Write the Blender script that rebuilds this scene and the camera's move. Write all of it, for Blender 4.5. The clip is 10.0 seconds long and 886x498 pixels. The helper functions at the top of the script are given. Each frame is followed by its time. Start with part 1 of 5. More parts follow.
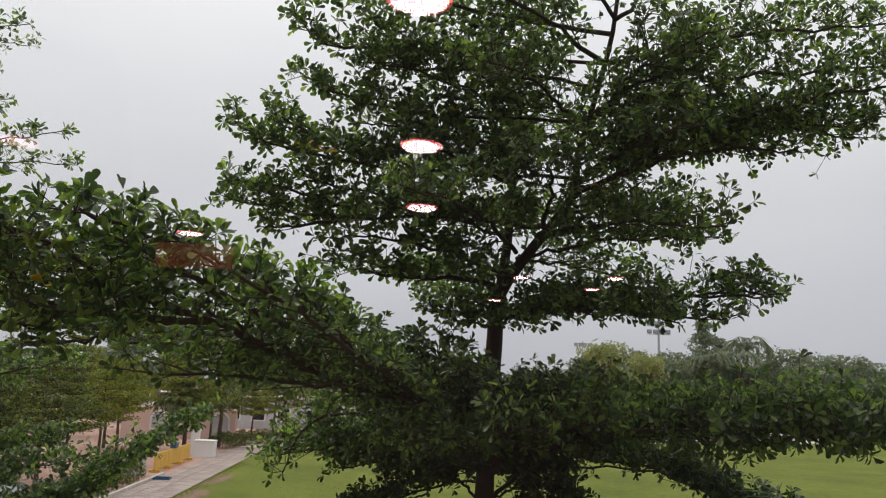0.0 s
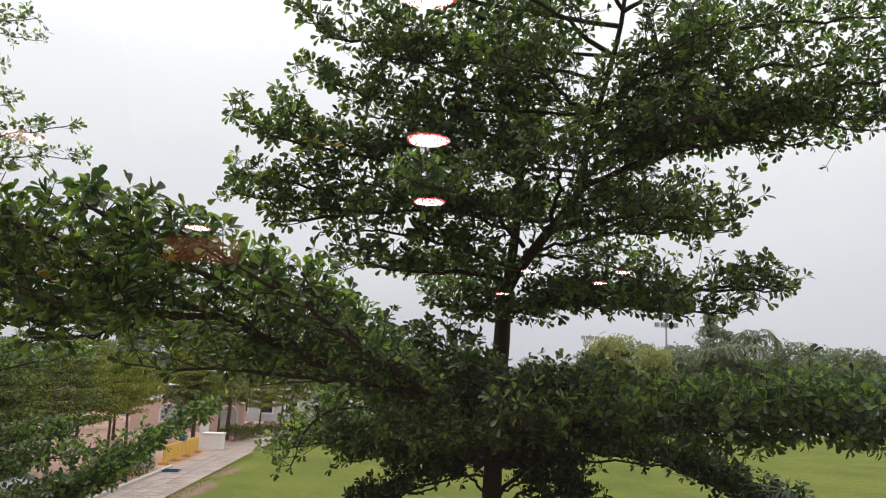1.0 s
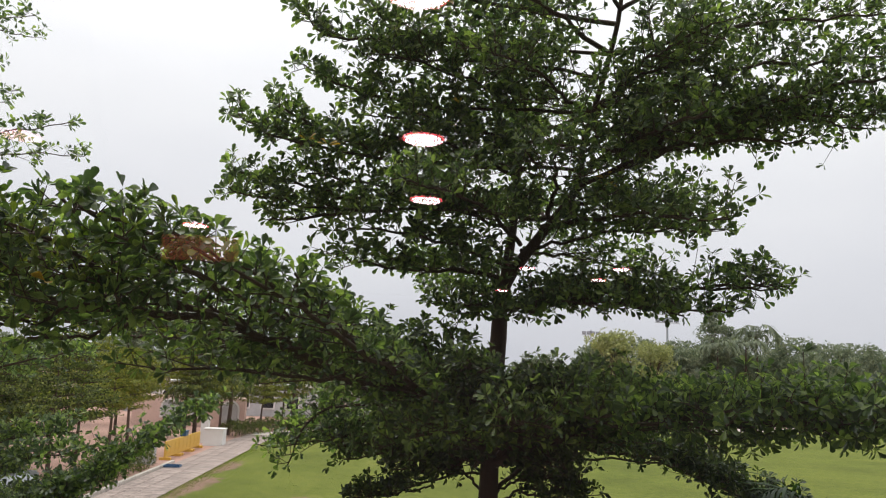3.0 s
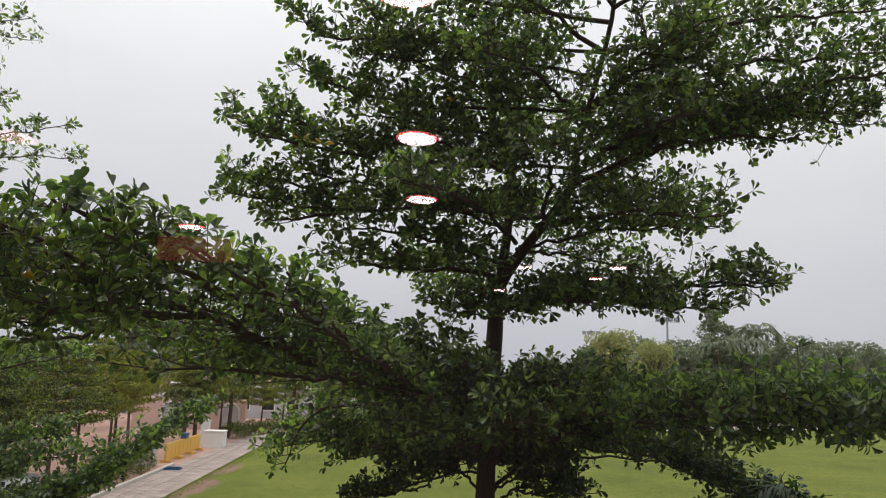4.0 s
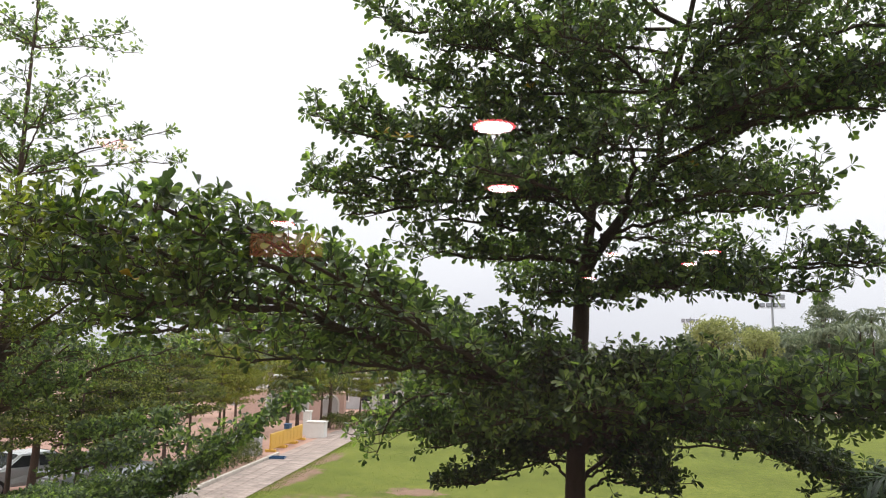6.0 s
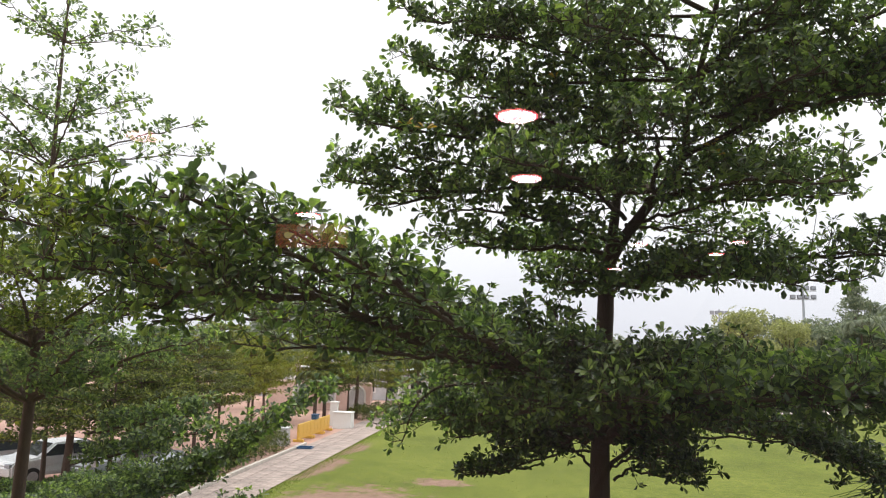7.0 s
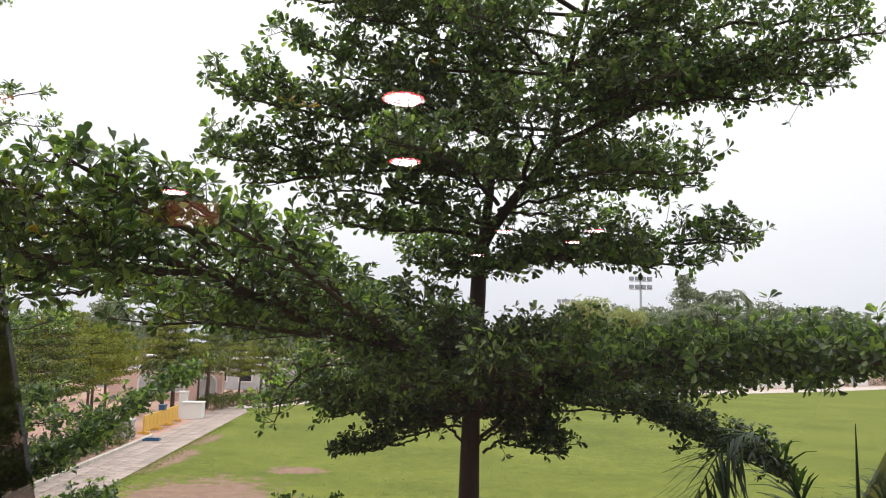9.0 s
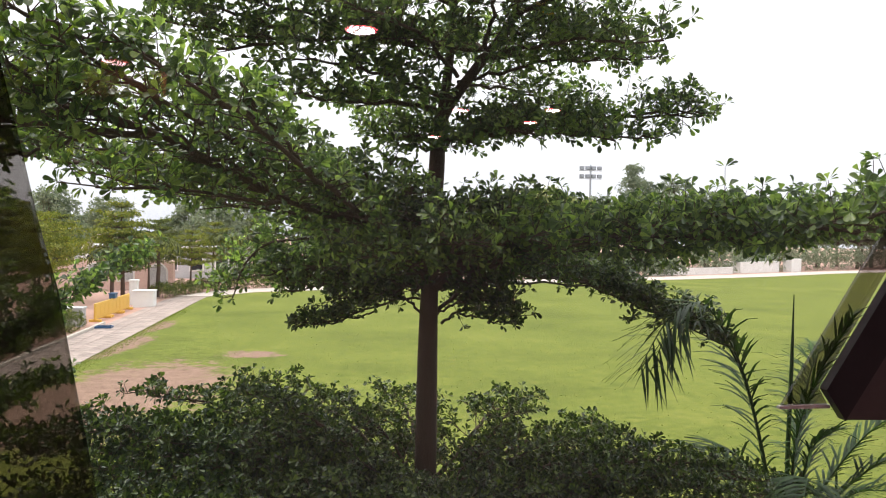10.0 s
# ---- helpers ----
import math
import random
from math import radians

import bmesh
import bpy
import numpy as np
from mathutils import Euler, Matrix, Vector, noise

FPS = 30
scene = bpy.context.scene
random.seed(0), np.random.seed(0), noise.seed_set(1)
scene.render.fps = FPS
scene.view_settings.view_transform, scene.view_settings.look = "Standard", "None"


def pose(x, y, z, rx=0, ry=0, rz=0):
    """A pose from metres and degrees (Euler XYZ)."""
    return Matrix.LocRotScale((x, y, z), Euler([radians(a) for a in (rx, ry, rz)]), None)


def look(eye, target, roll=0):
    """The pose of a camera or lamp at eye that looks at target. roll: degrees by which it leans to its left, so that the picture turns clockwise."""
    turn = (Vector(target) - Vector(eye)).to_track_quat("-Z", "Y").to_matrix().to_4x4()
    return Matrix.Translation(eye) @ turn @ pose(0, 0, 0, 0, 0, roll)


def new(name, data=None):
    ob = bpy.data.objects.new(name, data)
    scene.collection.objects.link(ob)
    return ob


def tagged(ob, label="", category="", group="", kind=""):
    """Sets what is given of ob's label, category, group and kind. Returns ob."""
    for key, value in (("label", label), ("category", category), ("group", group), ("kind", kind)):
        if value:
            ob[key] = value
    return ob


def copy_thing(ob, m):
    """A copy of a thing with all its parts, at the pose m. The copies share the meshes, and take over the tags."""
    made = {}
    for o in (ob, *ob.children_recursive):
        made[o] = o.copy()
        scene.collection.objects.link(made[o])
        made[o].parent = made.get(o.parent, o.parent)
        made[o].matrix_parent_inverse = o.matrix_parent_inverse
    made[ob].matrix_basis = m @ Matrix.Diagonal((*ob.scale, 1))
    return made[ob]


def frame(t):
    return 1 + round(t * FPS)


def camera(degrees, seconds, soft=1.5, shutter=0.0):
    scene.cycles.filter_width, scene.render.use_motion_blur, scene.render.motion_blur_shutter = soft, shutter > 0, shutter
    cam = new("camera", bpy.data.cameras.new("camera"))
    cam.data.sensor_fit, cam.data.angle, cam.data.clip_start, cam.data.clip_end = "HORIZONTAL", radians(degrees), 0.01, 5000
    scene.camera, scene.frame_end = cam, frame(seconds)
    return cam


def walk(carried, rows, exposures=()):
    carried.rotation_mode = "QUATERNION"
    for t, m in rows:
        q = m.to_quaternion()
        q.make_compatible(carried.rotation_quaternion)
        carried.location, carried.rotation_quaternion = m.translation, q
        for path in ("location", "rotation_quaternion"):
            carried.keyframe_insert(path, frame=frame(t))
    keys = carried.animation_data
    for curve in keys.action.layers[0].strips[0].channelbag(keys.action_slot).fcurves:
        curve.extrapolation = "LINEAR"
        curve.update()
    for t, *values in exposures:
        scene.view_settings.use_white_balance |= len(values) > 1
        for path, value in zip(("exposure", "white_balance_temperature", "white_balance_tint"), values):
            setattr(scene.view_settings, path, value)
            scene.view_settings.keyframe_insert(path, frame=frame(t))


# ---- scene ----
# ---- camera and walk ----
cam = camera(61.2, 10.0, soft=1.1)
EXPO = [(0.0, -0.32), (0.5, -0.21), (1.0, 0.0), (2.5, 0.1), (4.0, -0.18), (4.5, -0.11), (5.5, 0.28), (7.5, 0.44), (9.0, 0.38), (9.5, 0.25), (10.0, 0.72)]
PATH = [
    (0, (0.212, -0.199, 4.941), (0.151, 1.766, 5.308), 2.5),
    (0.5, (0.219, -0.173, 4.956), (0.152, 1.794, 5.311), 2.4),
    (1, (0.209, -0.186, 4.951), (0.13, 1.782, 5.299), 2.5),
    (1.5, (0.201, -0.196, 4.942), (0.11, 1.773, 5.282), 2.7),
    (2, (0.219, -0.177, 4.956), (0.126, 1.793, 5.284), 2.8),
    (2.5, (0.229, -0.194, 4.973), (0.141, 1.776, 5.305), 2.7),
    (4, (0.274, -0.193, 4.962), (0.193, 1.777, 5.3), 2.1),
    (4.5, (0.287, -0.196, 4.941), (0.121, 1.769, 5.275), 2.2),
    (5, (0.31, -0.178, 4.952), (0.084, 1.783, 5.273), 1.6),
    (5.5, (0.326, -0.184, 4.955), (0.049, 1.772, 5.269), 1.5),
    (7, (0.356, -0.202, 4.936), (-0.034, 1.738, 5.22), 1.7),
    (7.5, (0.348, -0.195, 4.936), (-0.059, 1.744, 5.207), 1.8),
    (8, (0.321, -0.208, 4.931), (-0.025, 1.743, 5.198), 1.7),
    (8.5, (0.26, -0.273, 4.912), (0.107, 1.703, 5.181), 1.4),
    (9, (0.213, -0.304, 4.869), (0.2, 1.679, 5.131), 1.3),
    (9.5, (0.187, -0.279, 4.805), (0.284, 1.716, 4.906), 1.2),
    (10, (0.162, -0.269, 4.749), (0.284, 1.728, 4.721), 1.1),
]
walk(cam, [(t, look(eye, target, roll)) for t, eye, target, roll in PATH], exposures=EXPO)

# ---- world, sun ----
world = bpy.data.worlds.new("overcast_sky")
scene.world = world
world.use_nodes = True
wn = world.node_tree
wn.nodes.clear()
sky = wn.nodes.new("ShaderNodeTexSky")
sky.sky_type = "NISHITA"
sky.sun_disc = False
sky.sun_elevation, sky.sun_rotation = radians(48), radians(-55)
sky.air_density, sky.dust_density = 1.0, 4.0
cloud = wn.nodes.new("ShaderNodeTexNoise")
cloud.inputs["Scale"].default_value = 1.3
cloud.inputs["Detail"].default_value = 4
wcoord = wn.nodes.new("ShaderNodeTexCoord")
wmap = wn.nodes.new("ShaderNodeMapping")
wmap.inputs["Scale"].default_value = (1, 1, 3)
wn.links.new(wcoord.outputs["Generated"], wmap.inputs["Vector"])
wn.links.new(wmap.outputs[0], cloud.inputs["Vector"])
cramp = wn.nodes.new("ShaderNodeValToRGB")
cramp.color_ramp.elements[0].position, cramp.color_ramp.elements[0].color = 0.3, (0.89, 0.90, 0.925, 1)
cramp.color_ramp.elements[1].position, cramp.color_ramp.elements[1].color = 0.75, (1.09, 1.085, 1.075, 1)
# an overcast dome: dimmer and bluer at the horizon, brightest overhead
wsep = wn.nodes.new("ShaderNodeSeparateXYZ")
wn.links.new(wcoord.outputs["Generated"], wsep.inputs[0])
dome = wn.nodes.new("ShaderNodeValToRGB")
dome.color_ramp.elements[0].position, dome.color_ramp.elements[0].color = 0.0, (6.3, 6.45, 7.1, 1)
dome.color_ramp.elements[1].position, dome.color_ramp.elements[1].color = 1.0, (21.0, 21.0, 20.8, 1)
haze = dome.color_ramp.elements.new(0.32)
haze.color = (10.0, 10.05, 10.25, 1)
wn.links.new(wsep.outputs["Z"], dome.inputs[0])
wmul = wn.nodes.new("ShaderNodeMix")
wmul.data_type, wmul.blend_type = "RGBA", "MULTIPLY"
wmul.inputs["Factor"].default_value = 1.0
wn.links.new(dome.outputs[0], wmul.inputs["A"])
wn.links.new(cramp.outputs[0], wmul.inputs["B"])
wn.links.new(cloud.outputs["Fac"], cramp.inputs[0])
wmix = wn.nodes.new("ShaderNodeMix")
wmix.data_type = "RGBA"
wmix.inputs["Factor"].default_value = 0.93
wn.links.new(sky.outputs[0], wmix.inputs["A"])
wn.links.new(wmul.outputs["Result"], wmix.inputs["B"])
wbg = wn.nodes.new("ShaderNodeBackground")
wbg.inputs["Strength"].default_value = 0.1
wout = wn.nodes.new("ShaderNodeOutputWorld")
wn.links.new(wmix.outputs["Result"], wbg.inputs["Color"])
wn.links.new(wbg.outputs[0], wout.inputs[0])

sun_data = bpy.data.lights.new("sun", "SUN")
sun_data.energy, sun_data.angle, sun_data.color = 1.3, radians(20), (1.0, 0.96, 0.9)
sun = new("sun", sun_data)
sun.matrix_world = look((-9, 5, 20), (0, 0, 0))


# ---- materials ----
def nodes_of(name):
    m = bpy.data.materials.new(name)
    m.use_nodes = True
    t = m.node_tree
    t.nodes.clear()
    out = t.nodes.new("ShaderNodeOutputMaterial")
    return m, t, out


def ramp(t, fac, stops):
    r = t.nodes.new("ShaderNodeValToRGB")
    while len(r.color_ramp.elements) < len(stops):
        r.color_ramp.elements.new(0.5)
    for e, (p, c) in zip(r.color_ramp.elements, stops):
        e.position, e.color = p, (*c, 1)
    t.links.new(fac, r.inputs[0])
    return r.outputs[0]


def noise_fac(t, scale, detail=5, rough=0.6, space="Object", stretch=(1, 1, 1)):
    c = t.nodes.new("ShaderNodeTexCoord")
    mp = t.nodes.new("ShaderNodeMapping")
    mp.inputs["Scale"].default_value = stretch
    n = t.nodes.new("ShaderNodeTexNoise")
    n.inputs["Scale"].default_value, n.inputs["Detail"].default_value, n.inputs["Roughness"].default_value = scale, detail, rough
    t.links.new(c.outputs[space], mp.inputs["Vector"])
    t.links.new(mp.outputs[0], n.inputs["Vector"])
    return n.outputs["Fac"]


def mixc(t, fac, a, b, mode="MIX"):
    m = t.nodes.new("ShaderNodeMix")
    m.data_type, m.blend_type = "RGBA", mode
    for s, v in (("Factor", fac), ("A", a), ("B", b)):
        if isinstance(v, (int, float)):
            m.inputs[s].default_value = v
        elif isinstance(v, tuple):
            m.inputs[s].default_value = (*v, 1)
        else:
            t.links.new(v, m.inputs[s])
    return m.outputs["Result"]


def surface(name, dark, light, rough=0.8, grain=40.0, broad=2.0, bump=0.3, metal=0.0, stretch=(1, 1, 1), spread=0.25, per_object=0.0, dist=0.01):
    """A painted, earthen or stony surface with broad stains, fine grain and relief."""
    m, t, out = nodes_of(name)
    b = t.nodes.new("ShaderNodeBsdfPrincipled")
    f1 = noise_fac(t, broad, 5, 0.6, "Object", stretch)
    f2 = noise_fac(t, grain, 4, 0.7, "Object", stretch)
    c = ramp(t, f1, [(0.5 - spread, dark), (0.5 + spread, light)])
    g = ramp(t, f2, [(0.25, (0.72, 0.72, 0.72)), (0.75, (1.18, 1.18, 1.18))])
    c = mixc(t, 0.8, c, g, "MULTIPLY")
    if per_object:
        oi = t.nodes.new("ShaderNodeObjectInfo")
        v = ramp(t, oi.outputs["Random"], [(0, (1 - per_object,) * 3), (1, (1 + per_object,) * 3)])
        c = mixc(t, 1.0, c, v, "MULTIPLY")
    t.links.new(c, b.inputs["Base Color"])
    b.inputs["Roughness"].default_value, b.inputs["Metallic"].default_value = rough, metal
    bp = t.nodes.new("ShaderNodeBump")
    bp.inputs["Strength"].default_value, bp.inputs["Distance"].default_value = bump, dist
    t.links.new(f2, bp.inputs["Height"])
    t.links.new(bp.outputs[0], b.inputs["Normal"])
    t.links.new(b.outputs[0], out.inputs[0])
    return m


def leafy(name, dark, mid, light, through_col, gloss=0.38, thin=0.32, single=False, sheen=0.42):
    """Leaves: each one a little different, waxy on top, letting some light through."""
    m, t, out = nodes_of(name)
    geo = t.nodes.new("ShaderNodeNewGeometry")
    pick = t.nodes.new("ShaderNodeObjectInfo").outputs["Random"] if single else geo.outputs["Random Per Island"]
    c = ramp(t, pick, [(0.0, dark), (0.5, mid), (0.93, light), (1.0, tuple(min(1, v * 1.25) for v in light))])
    f = noise_fac(t, 1.7, 3)
    g = ramp(t, f, [(0.3, (0.75, 0.78, 0.75)), (0.7, (1.2, 1.18, 1.1))])
    c = mixc(t, 0.9, c, g, "MULTIPLY")
    b = t.nodes.new("ShaderNodeBsdfPrincipled")
    b.inputs["Roughness"].default_value = gloss
    b.inputs["Specular IOR Level"].default_value = sheen
    t.links.new(c, b.inputs["Base Color"])
    tr = t.nodes.new("ShaderNodeBsdfTranslucent")
    t.links.new(mixc(t, 1.0, c, through_col, "MULTIPLY"), tr.inputs["Color"])
    mx = t.nodes.new("ShaderNodeMixShader")
    mx.inputs[0].default_value = thin
    t.links.new(b.outputs[0], mx.inputs[1])
    t.links.new(tr.outputs[0], mx.inputs[2])
    t.links.new(mx.outputs[0], out.inputs[0])
    return m


def glassy(name, tint=(1, 1, 1), shine=0.045, glare_veil=0.0):
    m, t, out = nodes_of(name)
    tp = t.nodes.new("ShaderNodeBsdfTransparent")
    tp.inputs["Color"].default_value = (*tint, 1)
    gl = t.nodes.new("ShaderNodeBsdfGlossy")
    gl.inputs["Roughness"].default_value = 0.0
    mx = t.nodes.new("ShaderNodeMixShader")
    mx.inputs[0].default_value = shine
    t.links.new(tp.outputs[0], mx.inputs[1])
    t.links.new(gl.outputs[0], mx.inputs[2])
    last = mx
    if glare_veil:
        # imitated window glare: a faint translucent share that lifts the dark tones
        veil = t.nodes.new("ShaderNodeBsdfTranslucent")
        veil.inputs["Color"].default_value = (0.8, 0.82, 0.86, 1)
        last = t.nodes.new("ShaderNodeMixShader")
        last.inputs[0].default_value = glare_veil
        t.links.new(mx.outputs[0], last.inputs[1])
        t.links.new(veil.outputs[0], last.inputs[2])
    t.links.new(last.outputs[0], out.inputs[0])
    return m


def glowing(name, color, strength):
    m, t, out = nodes_of(name)
    e = t.nodes.new("ShaderNodeEmission")
    e.inputs["Color"].default_value, e.inputs["Strength"].default_value = (*color, 1), strength
    t.links.new(e.outputs[0], out.inputs[0])
    return m


def lawn_material():
    m, t, out = nodes_of("mown_grass")
    b = t.nodes.new("ShaderNodeBsdfPrincipled")
    f1, f2, f3 = noise_fac(t, 0.16, 7, 0.65), noise_fac(t, 7.0, 6, 0.8), noise_fac(t, 2.2, 8, 0.78)
    c = ramp(t, f1, [(0.3, (0.098, 0.122, 0.020)), (0.55, (0.142, 0.168, 0.028)), (0.75, (0.184, 0.200, 0.040))])
    c = mixc(t, 0.85, c, ramp(t, f2, [(0.25, (0.5, 0.55, 0.45)), (0.75, (1.3, 1.25, 1.3))]), "MULTIPLY")
    c = mixc(t, 0.85, c, ramp(t, f3, [(0.32, (0.55, 0.63, 0.52)), (0.5, (1.0, 1.0, 1.0)), (0.7, (1.4, 1.22, 1.45))]), "MULTIPLY")
    f4 = noise_fac(t, 0.55, 6, 0.7, "Object", (0.35, 1.6, 1))
    c = mixc(t, 0.4, c, ramp(t, f4, [(0.32, (0.74, 0.80, 0.72)), (0.5, (1.0, 1.0, 1.0)), (0.7, (1.2, 1.1, 1.15))]), "MULTIPLY")
    # worn earth: a few bare patches with ragged edges
    co = t.nodes.new("ShaderNodeTexCoord")
    total = None
    ragged = noise_fac(t, 1.3, 9, 0.78)
    for cx, cy, rx, ry in ((-7.7, 23.0, 2.5, 4.6), (-5.5, 29.6, 1.05, 0.9), (-9.7, 20.5, 1.3, 3.4), (-8.4, 18.5, 2.0, 2.6), (-11.2, 31.5, 0.7, 3.6), (-11.9, 38.0, 0.6, 3.0)):
        mp = t.nodes.new("ShaderNodeMapping")
        mp.inputs["Location"].default_value = (-cx / rx, -cy / ry, 0)
        mp.inputs["Scale"].default_value = (1 / rx, 1 / ry, 0)
        t.links.new(co.outputs["Object"], mp.inputs["Vector"])
        ln = t.nodes.new("ShaderNodeVectorMath")
        ln.operation = "LENGTH"
        t.links.new(mp.outputs[0], ln.inputs[0])
        ad = t.nodes.new("ShaderNodeMath")
        ad.operation = "MULTIPLY_ADD"
        ad.inputs[1].default_value, ad.inputs[2].default_value = 3.2, -1.6
        t.links.new(ragged, ad.inputs[0])
        sm = t.nodes.new("ShaderNodeMath")
        sm.operation = "ADD"
        t.links.new(ln.outputs["Value"], sm.inputs[0])
        t.links.new(ad.outputs[0], sm.inputs[1])
        mr = t.nodes.new("ShaderNodeMapRange")
        mr.inputs["From Min"].default_value, mr.inputs["From Max"].default_value = 1.12, 0.8
        t.links.new(sm.outputs[0], mr.inputs["Value"])
        if total is None:
            total = mr.outputs[0]
        else:
            mxm = t.nodes.new("ShaderNodeMath")
            mxm.operation = "MAXIMUM"
            t.links.new(total, mxm.inputs[0])
            t.links.new(mr.outputs[0], mxm.inputs[1])
            total = mxm.outputs[0]
    earth = ramp(t, f3, [(0.3, (0.15, 0.095, 0.068)), (0.7, (0.30, 0.195, 0.145))])
    c = mixc(t, total, c, earth)
    t.links.new(c, b.inputs["Base Color"])
    b.inputs["Roughness"].default_value = 0.95
    b.inputs["Specular IOR Level"].default_value = 0.15
    bp = t.nodes.new("ShaderNodeBump")
    bp.inputs["Strength"].default_value, bp.inputs["Distance"].default_value = 0.6, 0.05
    t.links.new(f2, bp.inputs["Height"])
    t.links.new(bp.outputs[0], b.inputs["Normal"])
    t.links.new(b.outputs[0], out.inputs[0])
    return m


M_BARK = surface("bark", (0.062, 0.040, 0.031), (0.135, 0.088, 0.066), 0.9, 60, 6, 0.8, stretch=(1, 1, 0.25), dist=0.01)
M_LEAF = leafy("almond_leaf", (0.031, 0.050, 0.028), (0.074, 0.114, 0.055), (0.205, 0.262, 0.100), (2.4, 2.7, 1.15), 0.36, 0.45, sheen=0.7)
# darker copy of almond_leaf for low and inner leaves, shade in its colour
M_LEAF_SHADE = leafy("shaded_leaf", (0.016, 0.030, 0.013), (0.040, 0.068, 0.026), (0.14, 0.19, 0.060), (1.6, 1.8, 0.6), 0.32, 0.28)
M_LEAF_ONE = leafy("single_almond_leaf", (0.030, 0.055, 0.015), (0.072, 0.122, 0.030), (0.17, 0.225, 0.050), (2.4, 2.5, 0.7), 0.30, 0.40, True)
M_LEAF_FAR = leafy("far_leaf", (0.027, 0.040, 0.013), (0.070, 0.090, 0.026), (0.190, 0.205, 0.052), (1.5, 1.7, 0.6), 0.6, sheen=0.3)
M_LEAF_YELLOW = leafy("yellow_green_leaf", (0.085, 0.11, 0.02), (0.16, 0.185, 0.03), (0.27, 0.26, 0.045), (1.4, 1.5, 0.6), 0.6)
# far leaves: pale and greyed, distance haze put into the colour
M_LEAF_YELLOW_HAZED = leafy("hazed_yellow_leaf", (0.21, 0.225, 0.11), (0.30, 0.31, 0.145), (0.39, 0.40, 0.185), (1.2, 1.3, 0.8), 0.7, 0.4)
M_LEAF_HAZED = leafy("hazed_leaf", (0.13, 0.16, 0.12), (0.19, 0.22, 0.165), (0.26, 0.285, 0.20), (1.2, 1.3, 0.9), 0.8, 0.4)
M_LEAF_PALE = leafy("pale_leaf", (0.055, 0.080, 0.024), (0.115, 0.155, 0.042), (0.22, 0.25, 0.066), (2.0, 2.1, 0.7), 0.35, 0.40)
M_LEAF_OLD = leafy("old_yellow_leaf", (0.42, 0.27, 0.02), (0.5, 0.33, 0.03), (0.55, 0.38, 0.05), (1.3, 1.2, 0.5), 0.5)
M_PALM = leafy("palm_leaf", (0.014, 0.034, 0.010), (0.024, 0.055, 0.015), (0.05, 0.095, 0.024), (1.5, 1.8, 0.7), 0.55, 0.2, sheen=0.2)
M_LAWN = lawn_material()
M_GRASS = leafy("grass_blade", (0.105, 0.14, 0.022), (0.15, 0.19, 0.031), (0.195, 0.23, 0.045), (1.5, 1.6, 0.7), 0.6, 0.4)
M_EARTH = surface("packed_earth", (0.34, 0.20, 0.152), (0.48, 0.30, 0.24), 0.95, 8, 0.25, 0.5, dist=0.03)
M_SLAB = surface("paving_slab", (0.20, 0.155, 0.135), (0.40, 0.325, 0.285), 0.9, 6, 1.6, 0.7, per_object=0.16)
M_PATHBED = surface("path_bed", (0.21, 0.165, 0.14), (0.36, 0.29, 0.25), 0.9, 20, 1.0, 0.4)
M_CONCRETE = surface("pale_concrete", (0.38, 0.32, 0.285), (0.52, 0.45, 0.40), 0.85, 12, 0.6, 0.3)
M_KERB = surface("kerb_concrete", (0.40, 0.36, 0.31), (0.56, 0.51, 0.45), 0.85, 25, 2, 0.4, per_object=0.1)
M_WHITE = surface("white_paint", (0.66, 0.64, 0.61), (0.80, 0.79, 0.77), 0.6, 30, 1.2, 0.15)
M_PINK = surface("pink_render", (0.62, 0.43, 0.37), (0.72, 0.52, 0.45), 0.8, 20, 0.8, 0.2)
M_GREYWALL = surface("grey_render", (0.36, 0.36, 0.36), (0.52, 0.52, 0.53), 0.8, 15, 0.5, 0.2)
M_YELLOW = surface("yellow_plastic", (0.62, 0.36, 0.05), (0.74, 0.46, 0.08), 0.5, 30, 3, 0.1)
M_BLUE = surface("blue_plastic", (0.02, 0.07, 0.16), (0.035, 0.11, 0.22), 0.4, 30, 3, 0.1)
M_DARKGLASS = surface("dark_window", (0.015, 0.018, 0.022), (0.035, 0.04, 0.045), 0.08, 5, 1, 0.0)
M_CARWHITE = surface("white_car_paint", (0.62, 0.64, 0.66), (0.70, 0.72, 0.74), 0.25, 50, 1, 0.02)
M_CARSILVER = surface("silver_car_paint", (0.40, 0.42, 0.44), (0.48, 0.50, 0.52), 0.3, 50, 1, 0.02, metal=0.5)
M_TYRE = surface("tyre_rubber", (0.012, 0.012, 0.012), (0.03, 0.03, 0.03), 0.85, 40, 5, 0.2)
M_STEEL = surface("galvanised_steel", (0.35, 0.37, 0.4), (0.5, 0.52, 0.55), 0.5, 30, 3, 0.1, metal=0.6)
M_LAMPGREY = surface("floodlight_casing", (0.12, 0.13, 0.15), (0.2, 0.21, 0.24), 0.5, 20, 2, 0.1)
M_LENS = surface("floodlight_lens", (0.3, 0.32, 0.35), (0.42, 0.44, 0.48), 0.2, 20, 2, 0.05)
M_PANE = glassy("clear_glass", glare_veil=0.0028)
M_TINT = glassy("tinted_glass", (0.46, 0.44, 0.42))
M_TINT_PALE = glassy("pale_tinted_glass", (0.58, 0.55, 0.55))
M_FRAME = surface("dark_aluminium", (0.025, 0.023, 0.025), (0.04, 0.037, 0.04), 0.45, 60, 4, 0.05)
M_FRAME2 = surface("brown_aluminium", (0.085, 0.072, 0.068), (0.115, 0.098, 0.092), 0.5, 60, 4, 0.05)
